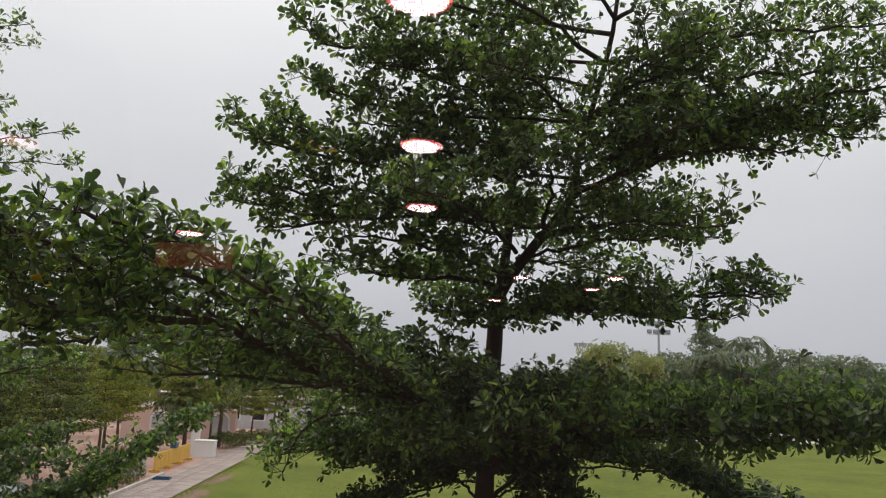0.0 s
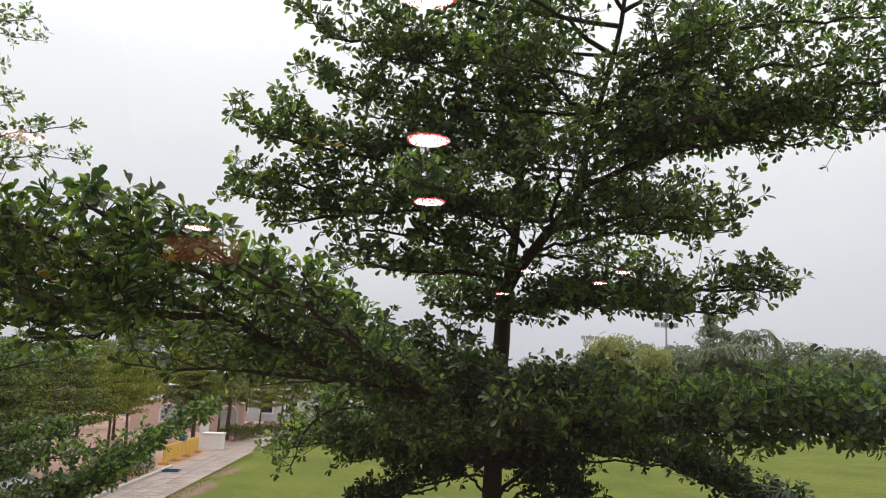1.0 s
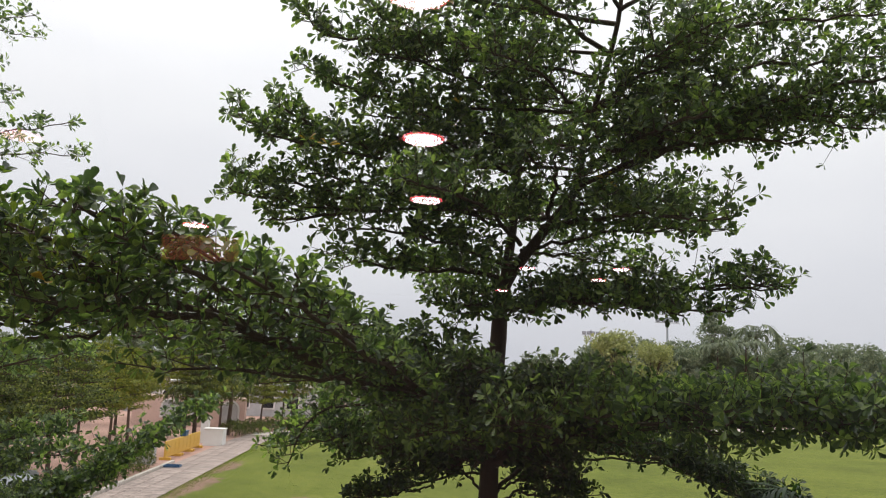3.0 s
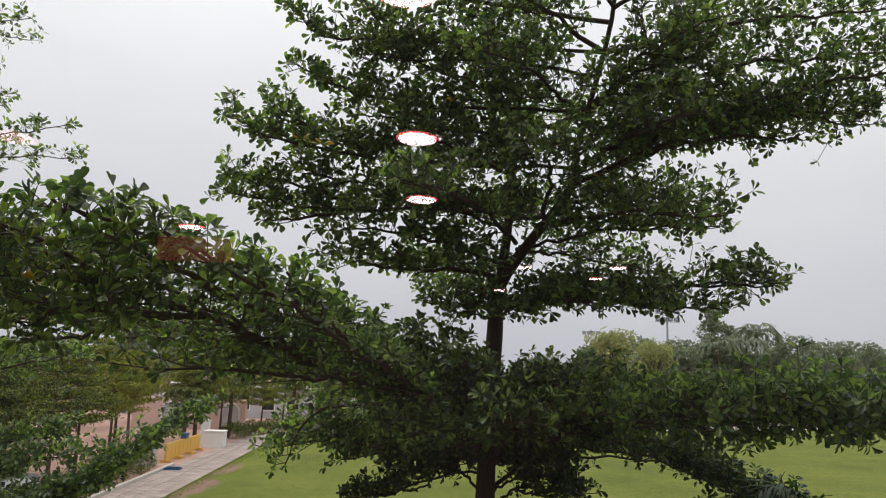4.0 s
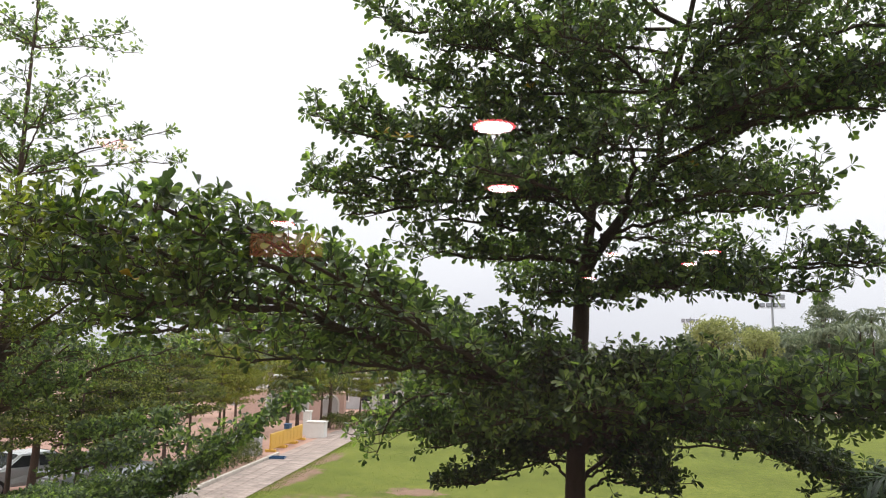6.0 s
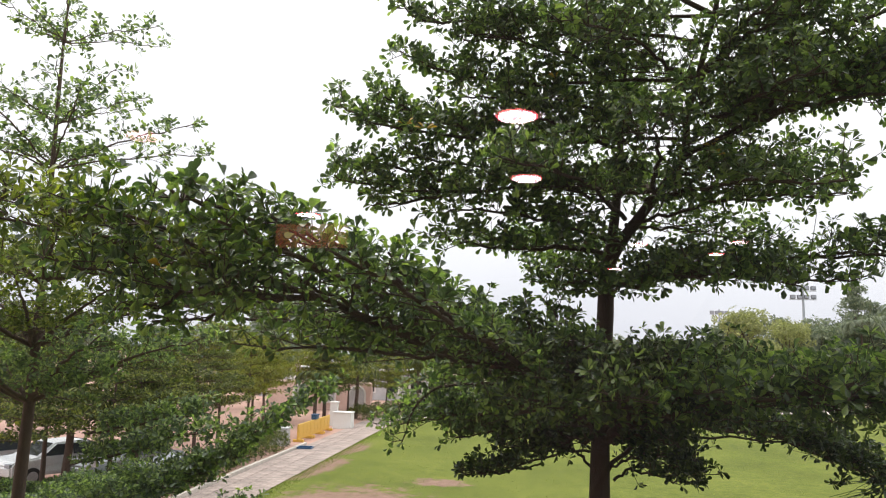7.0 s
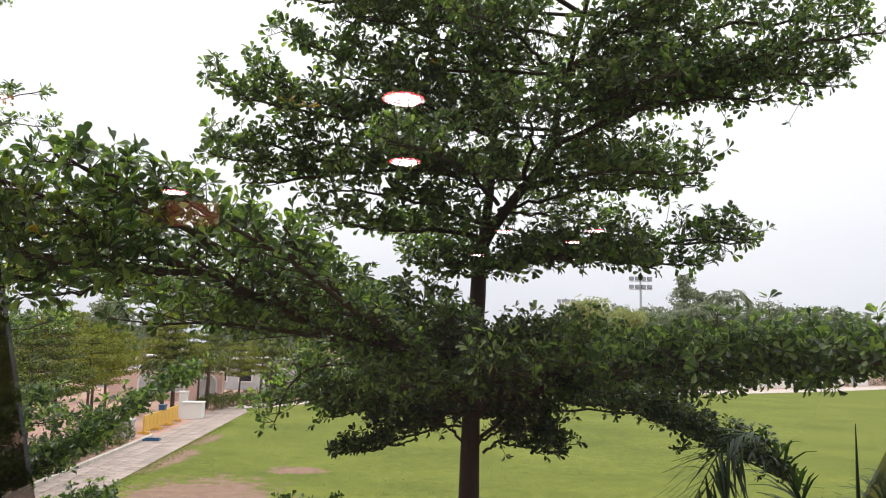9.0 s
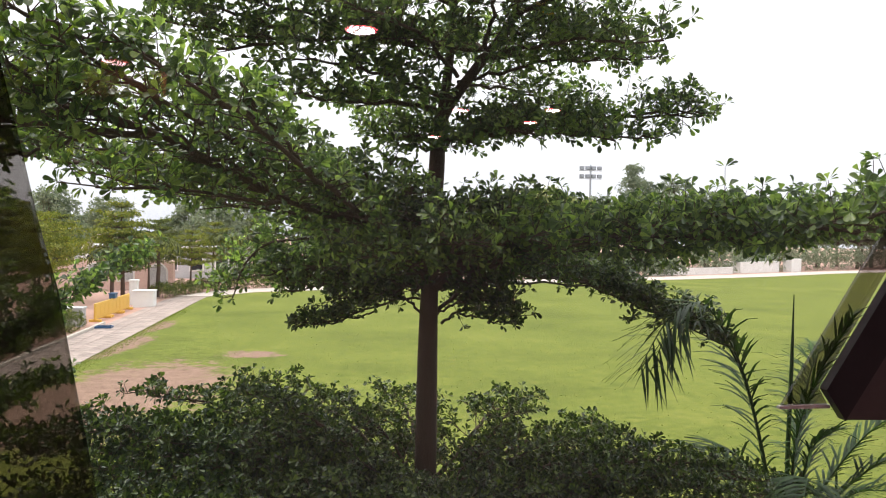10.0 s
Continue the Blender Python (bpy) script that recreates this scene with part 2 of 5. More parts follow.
M_ROOM = surface("room_plaster", (0.58, 0.56, 0.53), (0.66, 0.64, 0.61), 0.85, 20, 1, 0.1)
# dark so that the unseen walls throw little light back on the tree
M_FACADE = surface("low_bounce_facade", (0.17, 0.155, 0.14), (0.25, 0.23, 0.21), 0.9, 12, 0.8, 0.3)
M_ROOMFLOOR = surface("room_floor_tile", (0.22, 0.2, 0.18), (0.3, 0.28, 0.25), 0.4, 20, 1, 0.05)
M_SIGN = glowing("lit_sign", (1.0, 0.25, 0.14), 0.8)
# pink tint and red fringe of the reflections put into the emission colours
M_LIGHT = glowing("lamp_diffuser", (1.0, 0.62, 0.68), 34.0)
M_LIGHT_FRINGE = glowing("lamp_fringe", (1.0, 0.08, 0.12), 13.0)


# ---- mesh helpers ----
def part(name, bm, material, parent=None, label=""):
    me = bpy.data.meshes.new(name)
    bm.to_mesh(me)
    bm.free()
    me.materials.append(material)
    ob = new(name, me)
    ob.parent = parent
    if label:
        ob["label"] = label
    return ob


def array_mesh(name, verts, tris, material, parent=None, label="", smooth=False):
    """A mesh object from numpy vertices (n, 3) and triangles (m, 3)."""
    me = bpy.data.meshes.new(name)
    n, m = len(verts), len(tris)
    me.vertices.add(n)
    me.vertices.foreach_set("co", np.ascontiguousarray(verts, dtype=np.float32).ravel())
    me.loops.add(m * 3)
    me.loops.foreach_set("vertex_index", np.ascontiguousarray(tris, dtype=np.int32).ravel())
    me.polygons.add(m)
    me.polygons.foreach_set("loop_start", np.arange(0, m * 3, 3, dtype=np.int32))
    me.polygons.foreach_set("loop_total", np.full(m, 3, dtype=np.int32))
    if smooth:
        me.polygons.foreach_set("use_smooth", np.ones(m, dtype=bool))
    me.update(calc_edges=True)
    me.materials.append(material)
    ob = new(name, me)
    ob.parent = parent
    if label:
        ob["label"] = label
    return ob


def box(bm, lo, hi, bevel=0.0, m=None):
    r = bmesh.ops.create_cube(bm, size=1)
    vs = r["verts"]
    size = [h - l for l, h in zip(lo, hi)]
    mid = [(h + l) / 2 for l, h in zip(lo, hi)]
    bmesh.ops.transform(bm, matrix=Matrix.Translation(mid) @ Matrix.Diagonal((*size, 1)), verts=vs)
    if bevel:
        es = list({e for v in vs for e in v.link_edges})
        g = bmesh.ops.bevel(bm, geom=es, offset=bevel, segments=2, affect="EDGES", profile=0.6)
        vs = list({v for f in g["faces"] for v in f.verts} | {v for v in vs if v.is_valid})
    if m is not None:
        bmesh.ops.transform(bm, matrix=m, verts=[v for v in vs if v.is_valid])
    return vs


def box_part(name, lo, hi, material, parent=None, bevel=0.01, label=""):
    bm = bmesh.new()
    box(bm, lo, hi, bevel)
    return part(name, bm, material, parent, label)


def thing(name, label, category, group="", kind="", at=(0, 0, 0), rz=0.0):
    e = new(name)
    e.matrix_world = pose(*at, 0, 0, rz)
    return tagged(e, label, category, group, kind)


def prism(bm, ring, z0, z1):
    """A slab with a plan outline (counter-clockwise)."""
    lo = [bm.verts.new((x, y, z0)) for x, y in ring]
    hi = [bm.verts.new((x, y, z1)) for x, y in ring]
    n = len(ring)
    bm.faces.new(hi)
    bm.faces.new(lo[::-1])
    for i in range(n):
        bm.faces.new((lo[i], lo[(i + 1) % n], hi[(i + 1) % n], hi[i]))


def smooth_path(points, n):
    """n points of a Catmull-Rom curve through the given ones."""
    p = np.array(points, float)
    if len(p) == 2:
        return p[0] + (p[1] - p[0]) * np.linspace(0, 1, n)[:, None]
    q = np.vstack([2 * p[0] - p[1], p, 2 * p[-1] - p[-2]])
    out = []
    for s in np.linspace(0, len(p) - 1 - 1e-6, n):
        i, u = int(s), s - int(s)
        a, b, c, d = q[i], q[i + 1], q[i + 2], q[i + 3]
        out.append(0.5 * (2 * b + (c - a) * u + (2 * a - 5 * b + 4 * c - d) * u * u + (3 * b - a - 3 * c + d) * u ** 3))
    return np.array(out)


class Wood:
    """Tapering tubes gathered into one mesh."""

    def __init__(self):
        self.v, self.f, self.n = [], [], 0

    def tube(self, pts, radii, sides=6):
        pts = np.asarray(pts, float)
        k = len(pts)
        tan = np.gradient(pts, axis=0)
        tan /= np.linalg.norm(tan, axis=1)[:, None] + 1e-9
        ref = np.array([0.0, 0, 1]) if abs(tan[:, 2]).mean() < 0.8 else np.array([1.0, 0, 0])
        u = np.cross(tan, ref)
        u /= np.linalg.norm(u, axis=1)[:, None] + 1e-9
        w = np.cross(tan, u)
        ang = np.linspace(0, 2 * np.pi, sides, endpoint=False)
        ring = pts[:, None, :] + np.asarray(radii)[:, None, None] * (np.cos(ang)[None, :, None] * u[:, None, :] + np.sin(ang)[None, :, None] * w[:, None, :])
        self.v.append(ring.reshape(-1, 3))
        i, j = np.meshgrid(np.arange(k - 1), np.arange(sides), indexing="ij")
        a = (i * sides + j).ravel() + self.n
        b = (i * sides + (j + 1) % sides).ravel() + self.n
        self.f += [np.stack([a, b, b + sides], 1), np.stack([a, b + sides, a + sides], 1)]
        self.n += k * sides

    def make(self, name, material, parent, label=""):
        return array_mesh(name, np.vstack(self.v), np.vstack(self.f), material, parent, label, True)


LEAF_SHAPE = np.array([(0, 0, 0), (0.34, -0.13, 0.04), (0.62, -0.29, 0.08), (0.85, -0.32, 0.04), (0.98, -0.14, -0.03), (0.98, 0.14, -0.03), (0.85, 0.32, 0.04), (0.62, 0.29, 0.08), (0.34, 0.13, 0.04), (0.64, 0, -0.03)])
LEAF_TRIS = np.array([(k, (k + 1) % 9, 9) for k in range(9)])


def unit(a):
    return a / (np.linalg.norm(a, axis=-1, keepdims=True) + 1e-9)


def rosettes(rng, pos, axis, count, length, width=0.58, splay=(0.75, 1.45)):
    """Leaf vertices and triangles: a spray of leaves round each twig tip."""
    n = len(pos) * count
    p, ax = np.repeat(pos, count, 0), unit(np.repeat(axis, count, 0))
    side = unit(np.cross(ax, rng.normal(size=(n, 3))))
    sp = rng.uniform(*splay, n)[:, None]
    d = ax * np.cos(sp) + side * np.sin(sp)
    nrm = unit(ax * np.sin(sp) - side * np.cos(sp) + rng.normal(0, 0.35, (n, 3)))
    sidew = unit(np.cross(nrm, d))
    nrm = np.cross(d, sidew)
    ln = (length * rng.uniform(0.62, 1.15, n))[:, None, None]
    s = LEAF_SHAPE[None]
    v = p[:, None, :] + ln * (s[..., 0:1] * d[:, None, :] + s[..., 1:2] * width * 2 * 0.6 * sidew[:, None, :] + s[..., 2:3] * nrm[:, None, :])
    v += (d * rng.uniform(0.0, 0.25, n)[:, None] * length)[:, None, :]
    t = (np.arange(n) * len(LEAF_SHAPE))[:, None, None] + LEAF_TRIS[None]
    return v.reshape(-1, 3), t.reshape(-1, 3)


def leaf_mesh(curl, wide):
    """One obovate leaf, a metre long, with a folded midrib and a rounded tip."""
    bm = bmesh.new()
    mid, left, right = [], [], []
    for u, w in ((0.0, 0.012), (0.18, 0.03), (0.4, 0.14), (0.62, 0.23), (0.82, 0.255), (0.95, 0.17), (1.0, 0.05)):
        z = -curl * u * u
        mid.append(bm.verts.new((u, 0, z - 0.02)))
        left.append(bm.verts.new((u, -w * wide, z + 0.12 * w)))
        right.append(bm.verts.new((u, w * wide, z + 0.12 * w)))
    for k in range(6):
        bm.faces.new((left[k], left[k + 1], mid[k + 1], mid[k]))
        bm.faces.new((mid[k], mid[k + 1], right[k + 1], right[k]))
    me = bpy.data.meshes.new("leaf")
    bm.to_mesh(me)
    bm.free()
    me.materials.append(M_LEAF_ONE)
    return me


LEAF_MESHES = [leaf_mesh(0.08, 1.0), leaf_mesh(0.18, 0.92), leaf_mesh(-0.05, 1.08)]


def bough(rng, tree, via, r0, spread, leaf, dens=1.0, leaf_mat=None, droop=0.0, up=0.85, sub_gap=0.08, bare=0.12, leaves=8, sides=6, thick=1.15, loose=0):
    """One limb with side shoots laid out in a flat tier and a rosette of leaves at each twig tip."""
    path = smooth_path(via, 16)
    path[1:-1] += rng.normal(0, 0.012, (14, 3))
    wood = Wood()
    wood.tube(path, np.linspace(r0, 0.006, 16), sides)
    seg = np.linalg.norm(np.diff(path, axis=0), axis=1)
    total = seg.sum()
    cum = np.concatenate([[0], np.cumsum(seg)]) / total
    tips, dirs = [], []

    def at(f):
        return np.array([np.interp(f, cum, path[:, k]) for k in range(3)])

    f, flip = bare, 1
    while f < 1.0:
        p = at(f)
        tan = unit(at(min(1, f + 0.04)) - at(max(0, f - 0.04)))
        ang = flip * rng.uniform(0.55, 1.25)
        d = np.array([tan[0] * math.cos(ang) - tan[1] * math.sin(ang), tan[0] * math.sin(ang) + tan[1] * math.cos(ang), 0.25 * tan[2] + rng.normal(0.06, 0.16) * thick - droop])
        d = unit(d)
        ln = spread * (1.06 - 0.70 * f) * rng.uniform(0.55, 1.15)
        k = max(4, int(ln / 0.09))
        bend = np.array([0, 0, rng.uniform(-0.05, 0.16) - droop * 0.5]) + rng.normal(0, 0.05, 3)
        u = np.linspace(0, 1, k)[:, None]
        sub = p + d * ln * u + bend * ln * u * u
        wood.tube(sub, np.linspace(max(0.004, r0 * 0.3 * (1 - 0.6 * f)), 0.003, k), 4)
        step = 0.064 / dens
        g = 0.12 + rng.uniform(0, 0.1)
        while g <= 1.0:
            q = p + d * ln * g + bend * ln * g * g
            td = unit(d * rng.uniform(0.1, 0.8) + rng.normal(0, 0.55, 3) * np.array([1, 1, 0.8 * thick]) + np.array([0, 0, up]))
            tl = rng.uniform(0.06, 0.24) * (1.15 - 0.45 * g) * thick
            e = q + td * tl
            wood.tube([q, e], [0.003, 0.002], 3)
            tips.append(e)
            dirs.append(td)
            if tl > 0.1:
                tips.append(q + td * tl * rng.uniform(0.35, 0.6) + rng.normal(0, 0.025, 3))
                dirs.append(unit(td + rng.normal(0, 0.6, 3)))
            g += step / max(ln, 0.1) * rng.uniform(0.7, 1.3)
        tips.append(sub[-1])
        dirs.append(unit(d + np.array([0, 0, 0.3])))
        flip = -flip
        f += sub_gap * (1.12 - 0.25 * f) / total * rng.uniform(0.6, 1.4) / dens ** 0.5
    tips.append(path[-1])
    dirs.append(unit(path[-1] - path[-2]))
    limb = wood.make("bough", M_BARK, tree)
    v, t = rosettes(rng, np.array(tips), np.array(dirs), leaves, leaf)
    fol = array_mesh("foliage", v, t, leaf_mat or M_LEAF, limb)
    fol["kind"] = "stuff"
    if loose:
        # the leaves nearest the window, one by one
        pick = [k for k in np.argsort([p[1] for p in tips])[:loose // 7]]
        for k in pick:
            for q in range(7):
                axv = unit(dirs[k] + rng.normal(0, 0.15, 3))
                sv = unit(np.cross(axv, rng.normal(size=3)))
                sp = rng.uniform(0.6, 1.3)
                d = axv * math.cos(sp) + sv * math.sin(sp)
                nr = unit(axv * math.sin(sp) - sv * math.cos(sp) + rng.normal(0, 0.3, 3))
                sw = unit(np.cross(nr, d))
                nr = np.cross(d, sw)
                ln = leaf * rng.uniform(0.62, 1.02)
                m = Matrix(((d[0], sw[0], nr[0], tips[k][0] + d[0] * 0.01), (d[1], sw[1], nr[1], tips[k][1] + d[1] * 0.01), (d[2], sw[2], nr[2], tips[k][2] + d[2] * 0.01), (0, 0, 0, 1)))
                lf = new("leaf", LEAF_MESHES[int(rng.integers(len(LEAF_MESHES)))])
                lf.parent = limb
                lf.matrix_basis = m @ Matrix.Diagonal((ln, ln, ln, 1))
    return limb


# ---- the ground ----
bm = bmesh.new()
bmesh.ops.create_grid(bm, x_segments=24, y_segments=24, size=1500)
ground = part("ground", bm, M_EARTH)
tagged(ground, "pinkish packed bare earth reaching to the horizon", "ground", kind="structure")

LAWN_EDGE = [(-9.6, 6.0), (-10.4, 16), (-10.96, 25.5), (-12.1, 37.6), (-13.6, 50), (-14.0, 57), (-11.5, 62), (-2.7, 68.2), (8.5, 76.6), (22, 85.5), (38.5, 95.5), (55, 107), (74.7, 123), (100, 140), (130, 60), (100, 5.0), (20, 1.2), (-9, 1.2)]


def lawn_ring(ring):
    """The lawn's outline with a ragged edge."""
    r = np.random.default_rng(2)
    out = []
    for (x0, y0), (x1, y1) in zip(ring, ring[1:] + ring[:1]):
        n = max(1, int(math.hypot(x1 - x0, y1 - y0) / 0.35)) if y0 < 60 and y1 < 60 and x0 < -5 else 4
        for k in range(n):
            out.append((x0 + (x1 - x0) * k / n + r.normal(0, 0.035), y0 + (y1 - y0) * k / n + r.normal(0, 0.03)))
    return out


bm = bmesh.new()
prism(bm, lawn_ring(LAWN_EDGE)[::-1], -0.1, 0.03)
bmesh.ops.recalc_face_normals(bm, faces=bm.faces)
lawn = part("lawn", bm, M_LAWN)
tagged(lawn, "wide mown green lawn with bare earth patches", "lawn", kind="structure")


# ---- main tree ----
def trunk_tube(pts, radii, tree, name="trunk", sides=12, n=40):
    w = Wood()
    p = smooth_path(pts, n)
    r = np.interp(np.linspace(0, 1, n), np.linspace(0, 1, len(radii)), radii)
    w.tube(p, r, sides)
    return w.make(name, M_BARK, tree)


def main_tree():
    rng = np.random.default_rng(11)
    tree = thing("almond_tree", "tall tiered almond tree with dark glossy rounded leaves", "tree", at=(0.42, 5.51, 0))
    bpy.context.view_layer.update()
    base = np.array((0.42, 5.51, 0.0))

    def B(via, r0, spread, leaf, **kw):
        kw.setdefault("dens", 1.1)
        kw.setdefault("leaves", 7)
        return bough(rng, tree, [np.array(p) - base for p in via], r0, spread, leaf, **kw)

    def T(pts, radii, **kw):
        return trunk_tube([np.array(p) - base for p in pts], radii, tree, **kw)

    T([(0.42, 5.51, -0.1), (0.42, 5.51, 1.8), (0.41, 5.51, 3.5), (0.42, 5.51, 4.5), (0.455, 5.51, 5.3), (0.48, 5.5, 5.66), (0.68, 5.42, 5.97), (1.0, 5.35, 6.41), (1.03, 5.28, 6.7), (1.11, 5.2, 7.01), (1.26, 5.0, 7.72), (1.3, 5.0, 8.7)],
      [0.105, 0.088, 0.082, 0.064, 0.062, 0.052, 0.04, 0.033, 0.026, 0.022, 0.017, 0.008])
    T([(0.465, 5.5, 5.52), (0.5, 5.48, 5.82), (0.535, 5.47, 6.12), (0.57, 5.5, 6.6), (0.62, 5.53, 7.3)], [0.04, 0.04, 0.034, 0.024, 0.008], name="leader", n=16, sides=8)

    # lowest tier, small leaves in the colour darkened for shade
    low = dict(leaf_mat=M_LEAF_SHADE, sub_gap=0.07, dens=1.7, up=0.6, thick=0.5)
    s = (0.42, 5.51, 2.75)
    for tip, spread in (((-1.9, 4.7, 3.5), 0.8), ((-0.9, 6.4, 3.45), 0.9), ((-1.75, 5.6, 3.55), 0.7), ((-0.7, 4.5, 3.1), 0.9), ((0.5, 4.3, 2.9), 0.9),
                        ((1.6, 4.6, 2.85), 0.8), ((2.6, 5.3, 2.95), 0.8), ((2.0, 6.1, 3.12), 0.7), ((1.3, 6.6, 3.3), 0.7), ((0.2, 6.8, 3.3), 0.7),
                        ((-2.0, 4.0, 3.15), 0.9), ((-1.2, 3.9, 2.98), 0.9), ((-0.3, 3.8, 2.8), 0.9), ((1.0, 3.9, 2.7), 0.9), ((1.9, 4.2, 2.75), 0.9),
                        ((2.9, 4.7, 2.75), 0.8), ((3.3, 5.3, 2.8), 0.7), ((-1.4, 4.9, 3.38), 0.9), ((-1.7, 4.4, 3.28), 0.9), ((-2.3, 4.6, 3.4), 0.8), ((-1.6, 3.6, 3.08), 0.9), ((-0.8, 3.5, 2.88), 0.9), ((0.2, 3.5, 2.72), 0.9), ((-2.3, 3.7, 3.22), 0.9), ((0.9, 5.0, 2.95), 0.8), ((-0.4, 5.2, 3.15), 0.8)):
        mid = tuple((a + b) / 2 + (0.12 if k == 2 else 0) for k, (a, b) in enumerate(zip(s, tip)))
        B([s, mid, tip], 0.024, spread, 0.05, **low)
    for via in ([(0.44, 5.40, 2.69), (-0.07, 5.20, 3.18), (-0.55, 5.10, 3.53), (-0.89, 5.00, 3.67)],
                [(0.44, 5.40, 2.69), (0.18, 5.60, 3.11), (-0.19, 5.70, 3.40)],
                [(0.49, 5.40, 2.69), (0.83, 5.50, 3.14), (1.07, 5.60, 3.38)],
                [(1.02, 5.20, 2.76), (1.59, 5.00, 3.12), (2.17, 4.90, 3.21), (2.66, 4.80, 3.10)],
                [(1.05, 5.40, 2.78), (1.48, 5.40, 3.08), (2.01, 5.40, 3.17)],
                [(-0.97, 4.90, 3.03), (-1.36, 4.90, 3.30), (-1.73, 4.90, 3.48)]):
        B(via, 0.016, 0.5, 0.05, **low)
    # small sprays under the main tier, their shade put into the leaf colour
    spray = dict(leaves=9, leaf_mat=M_LEAF_SHADE, bare=0.2)
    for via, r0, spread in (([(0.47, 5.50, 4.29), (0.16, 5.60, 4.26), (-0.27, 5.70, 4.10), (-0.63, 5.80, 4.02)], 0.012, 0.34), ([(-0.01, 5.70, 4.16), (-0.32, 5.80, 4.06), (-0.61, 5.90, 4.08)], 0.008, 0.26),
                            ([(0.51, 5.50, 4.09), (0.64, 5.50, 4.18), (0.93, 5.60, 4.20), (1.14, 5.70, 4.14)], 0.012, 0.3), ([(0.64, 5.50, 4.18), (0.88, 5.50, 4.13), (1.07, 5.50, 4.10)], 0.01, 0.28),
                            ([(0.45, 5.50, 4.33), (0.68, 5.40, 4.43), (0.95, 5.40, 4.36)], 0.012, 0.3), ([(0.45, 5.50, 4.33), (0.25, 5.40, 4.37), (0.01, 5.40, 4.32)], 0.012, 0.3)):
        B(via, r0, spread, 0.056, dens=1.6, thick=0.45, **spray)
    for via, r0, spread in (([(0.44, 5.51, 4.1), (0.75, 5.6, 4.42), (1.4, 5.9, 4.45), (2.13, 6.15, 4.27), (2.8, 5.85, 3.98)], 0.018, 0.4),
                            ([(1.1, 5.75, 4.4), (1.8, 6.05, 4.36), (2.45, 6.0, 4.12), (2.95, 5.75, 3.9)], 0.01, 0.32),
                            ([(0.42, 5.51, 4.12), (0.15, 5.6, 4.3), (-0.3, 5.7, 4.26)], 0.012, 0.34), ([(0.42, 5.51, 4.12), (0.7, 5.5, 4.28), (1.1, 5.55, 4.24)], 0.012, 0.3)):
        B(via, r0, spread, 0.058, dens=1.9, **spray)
    # main tier: a long limb reaching towards the window, one to the other side, shorter ones between
    B([(0.42, 5.5, 4.45), (0.12, 5.15, 4.78), (-0.53, 4.3, 4.98), (-0.95, 3.3, 5.2), (-1.6, 2.35, 5.5)], 0.045, 0.46, 0.057, dens=0.95, thick=0.85, loose=140, bare=0.12, leaves=6)
    B([(0.3, 5.35, 4.62), (-0.35, 4.4, 5.02), (-0.78, 3.2, 5.28), (-1.04, 2.35, 5.42)], 0.02, 0.36, 0.057, dens=0.9, thick=0.85, loose=150, bare=0.25, leaves=6)
    B([(-0.95, 3.3, 5.2), (-1.35, 2.9, 5.2), (-1.9, 2.6, 5.3)], 0.016, 0.5, 0.064, thick=1.2)
    B([(0.42, 5.5, 4.42), (-0.24, 5.72, 4.73), (-0.97, 5.88, 4.63), (-1.17, 5.91, 4.23)], 0.02, 0.45, 0.059, dens=1.2)
    B([(0.42, 5.5, 4.4), (0.2, 4.8, 4.62), (-0.1, 4.2, 4.62)], 0.022, 0.6, 0.062, dens=1.2)
    B([(0.42, 5.5, 4.4), (0.5, 4.8, 4.65), (0.55, 4.1, 4.75)], 0.022, 0.6, 0.062, dens=1.2)
    B([(0.42, 5.5, 4.4), (0.8, 4.9, 4.7), (1.05, 4.2, 4.8)], 0.022, 0.6, 0.064, dens=1.2)
    B([(0.42, 5.5, 4.35), (0.95, 5.1, 4.7), (1.83, 4.6, 4.78), (2.4, 3.7, 4.84), (2.5, 3, 4.94)], 0.042, 0.5, 0.064, dens=1.1, bare=0.15)
    B([(0.45, 5.5, 4.5), (1.1, 5.4, 4.79), (2.1, 5.2, 4.89)], 0.022, 0.55, 0.059, dens=1.1)
    B([(1.5, 4.75, 4.74), (1.7, 4.2, 4.84), (2.12, 3.9, 4.94)], 0.018, 0.45, 0.064)
    B([(1.83, 4.6, 4.78), (2.4, 4.4, 4.82), (3.1, 4.1, 4.89)], 0.018, 0.5, 0.062)
    B([(0.42, 5.5, 4.5), (-0.1, 6, 4.8), (-0.7, 6.4, 4.95)], 0.02, 0.5, 0.059)
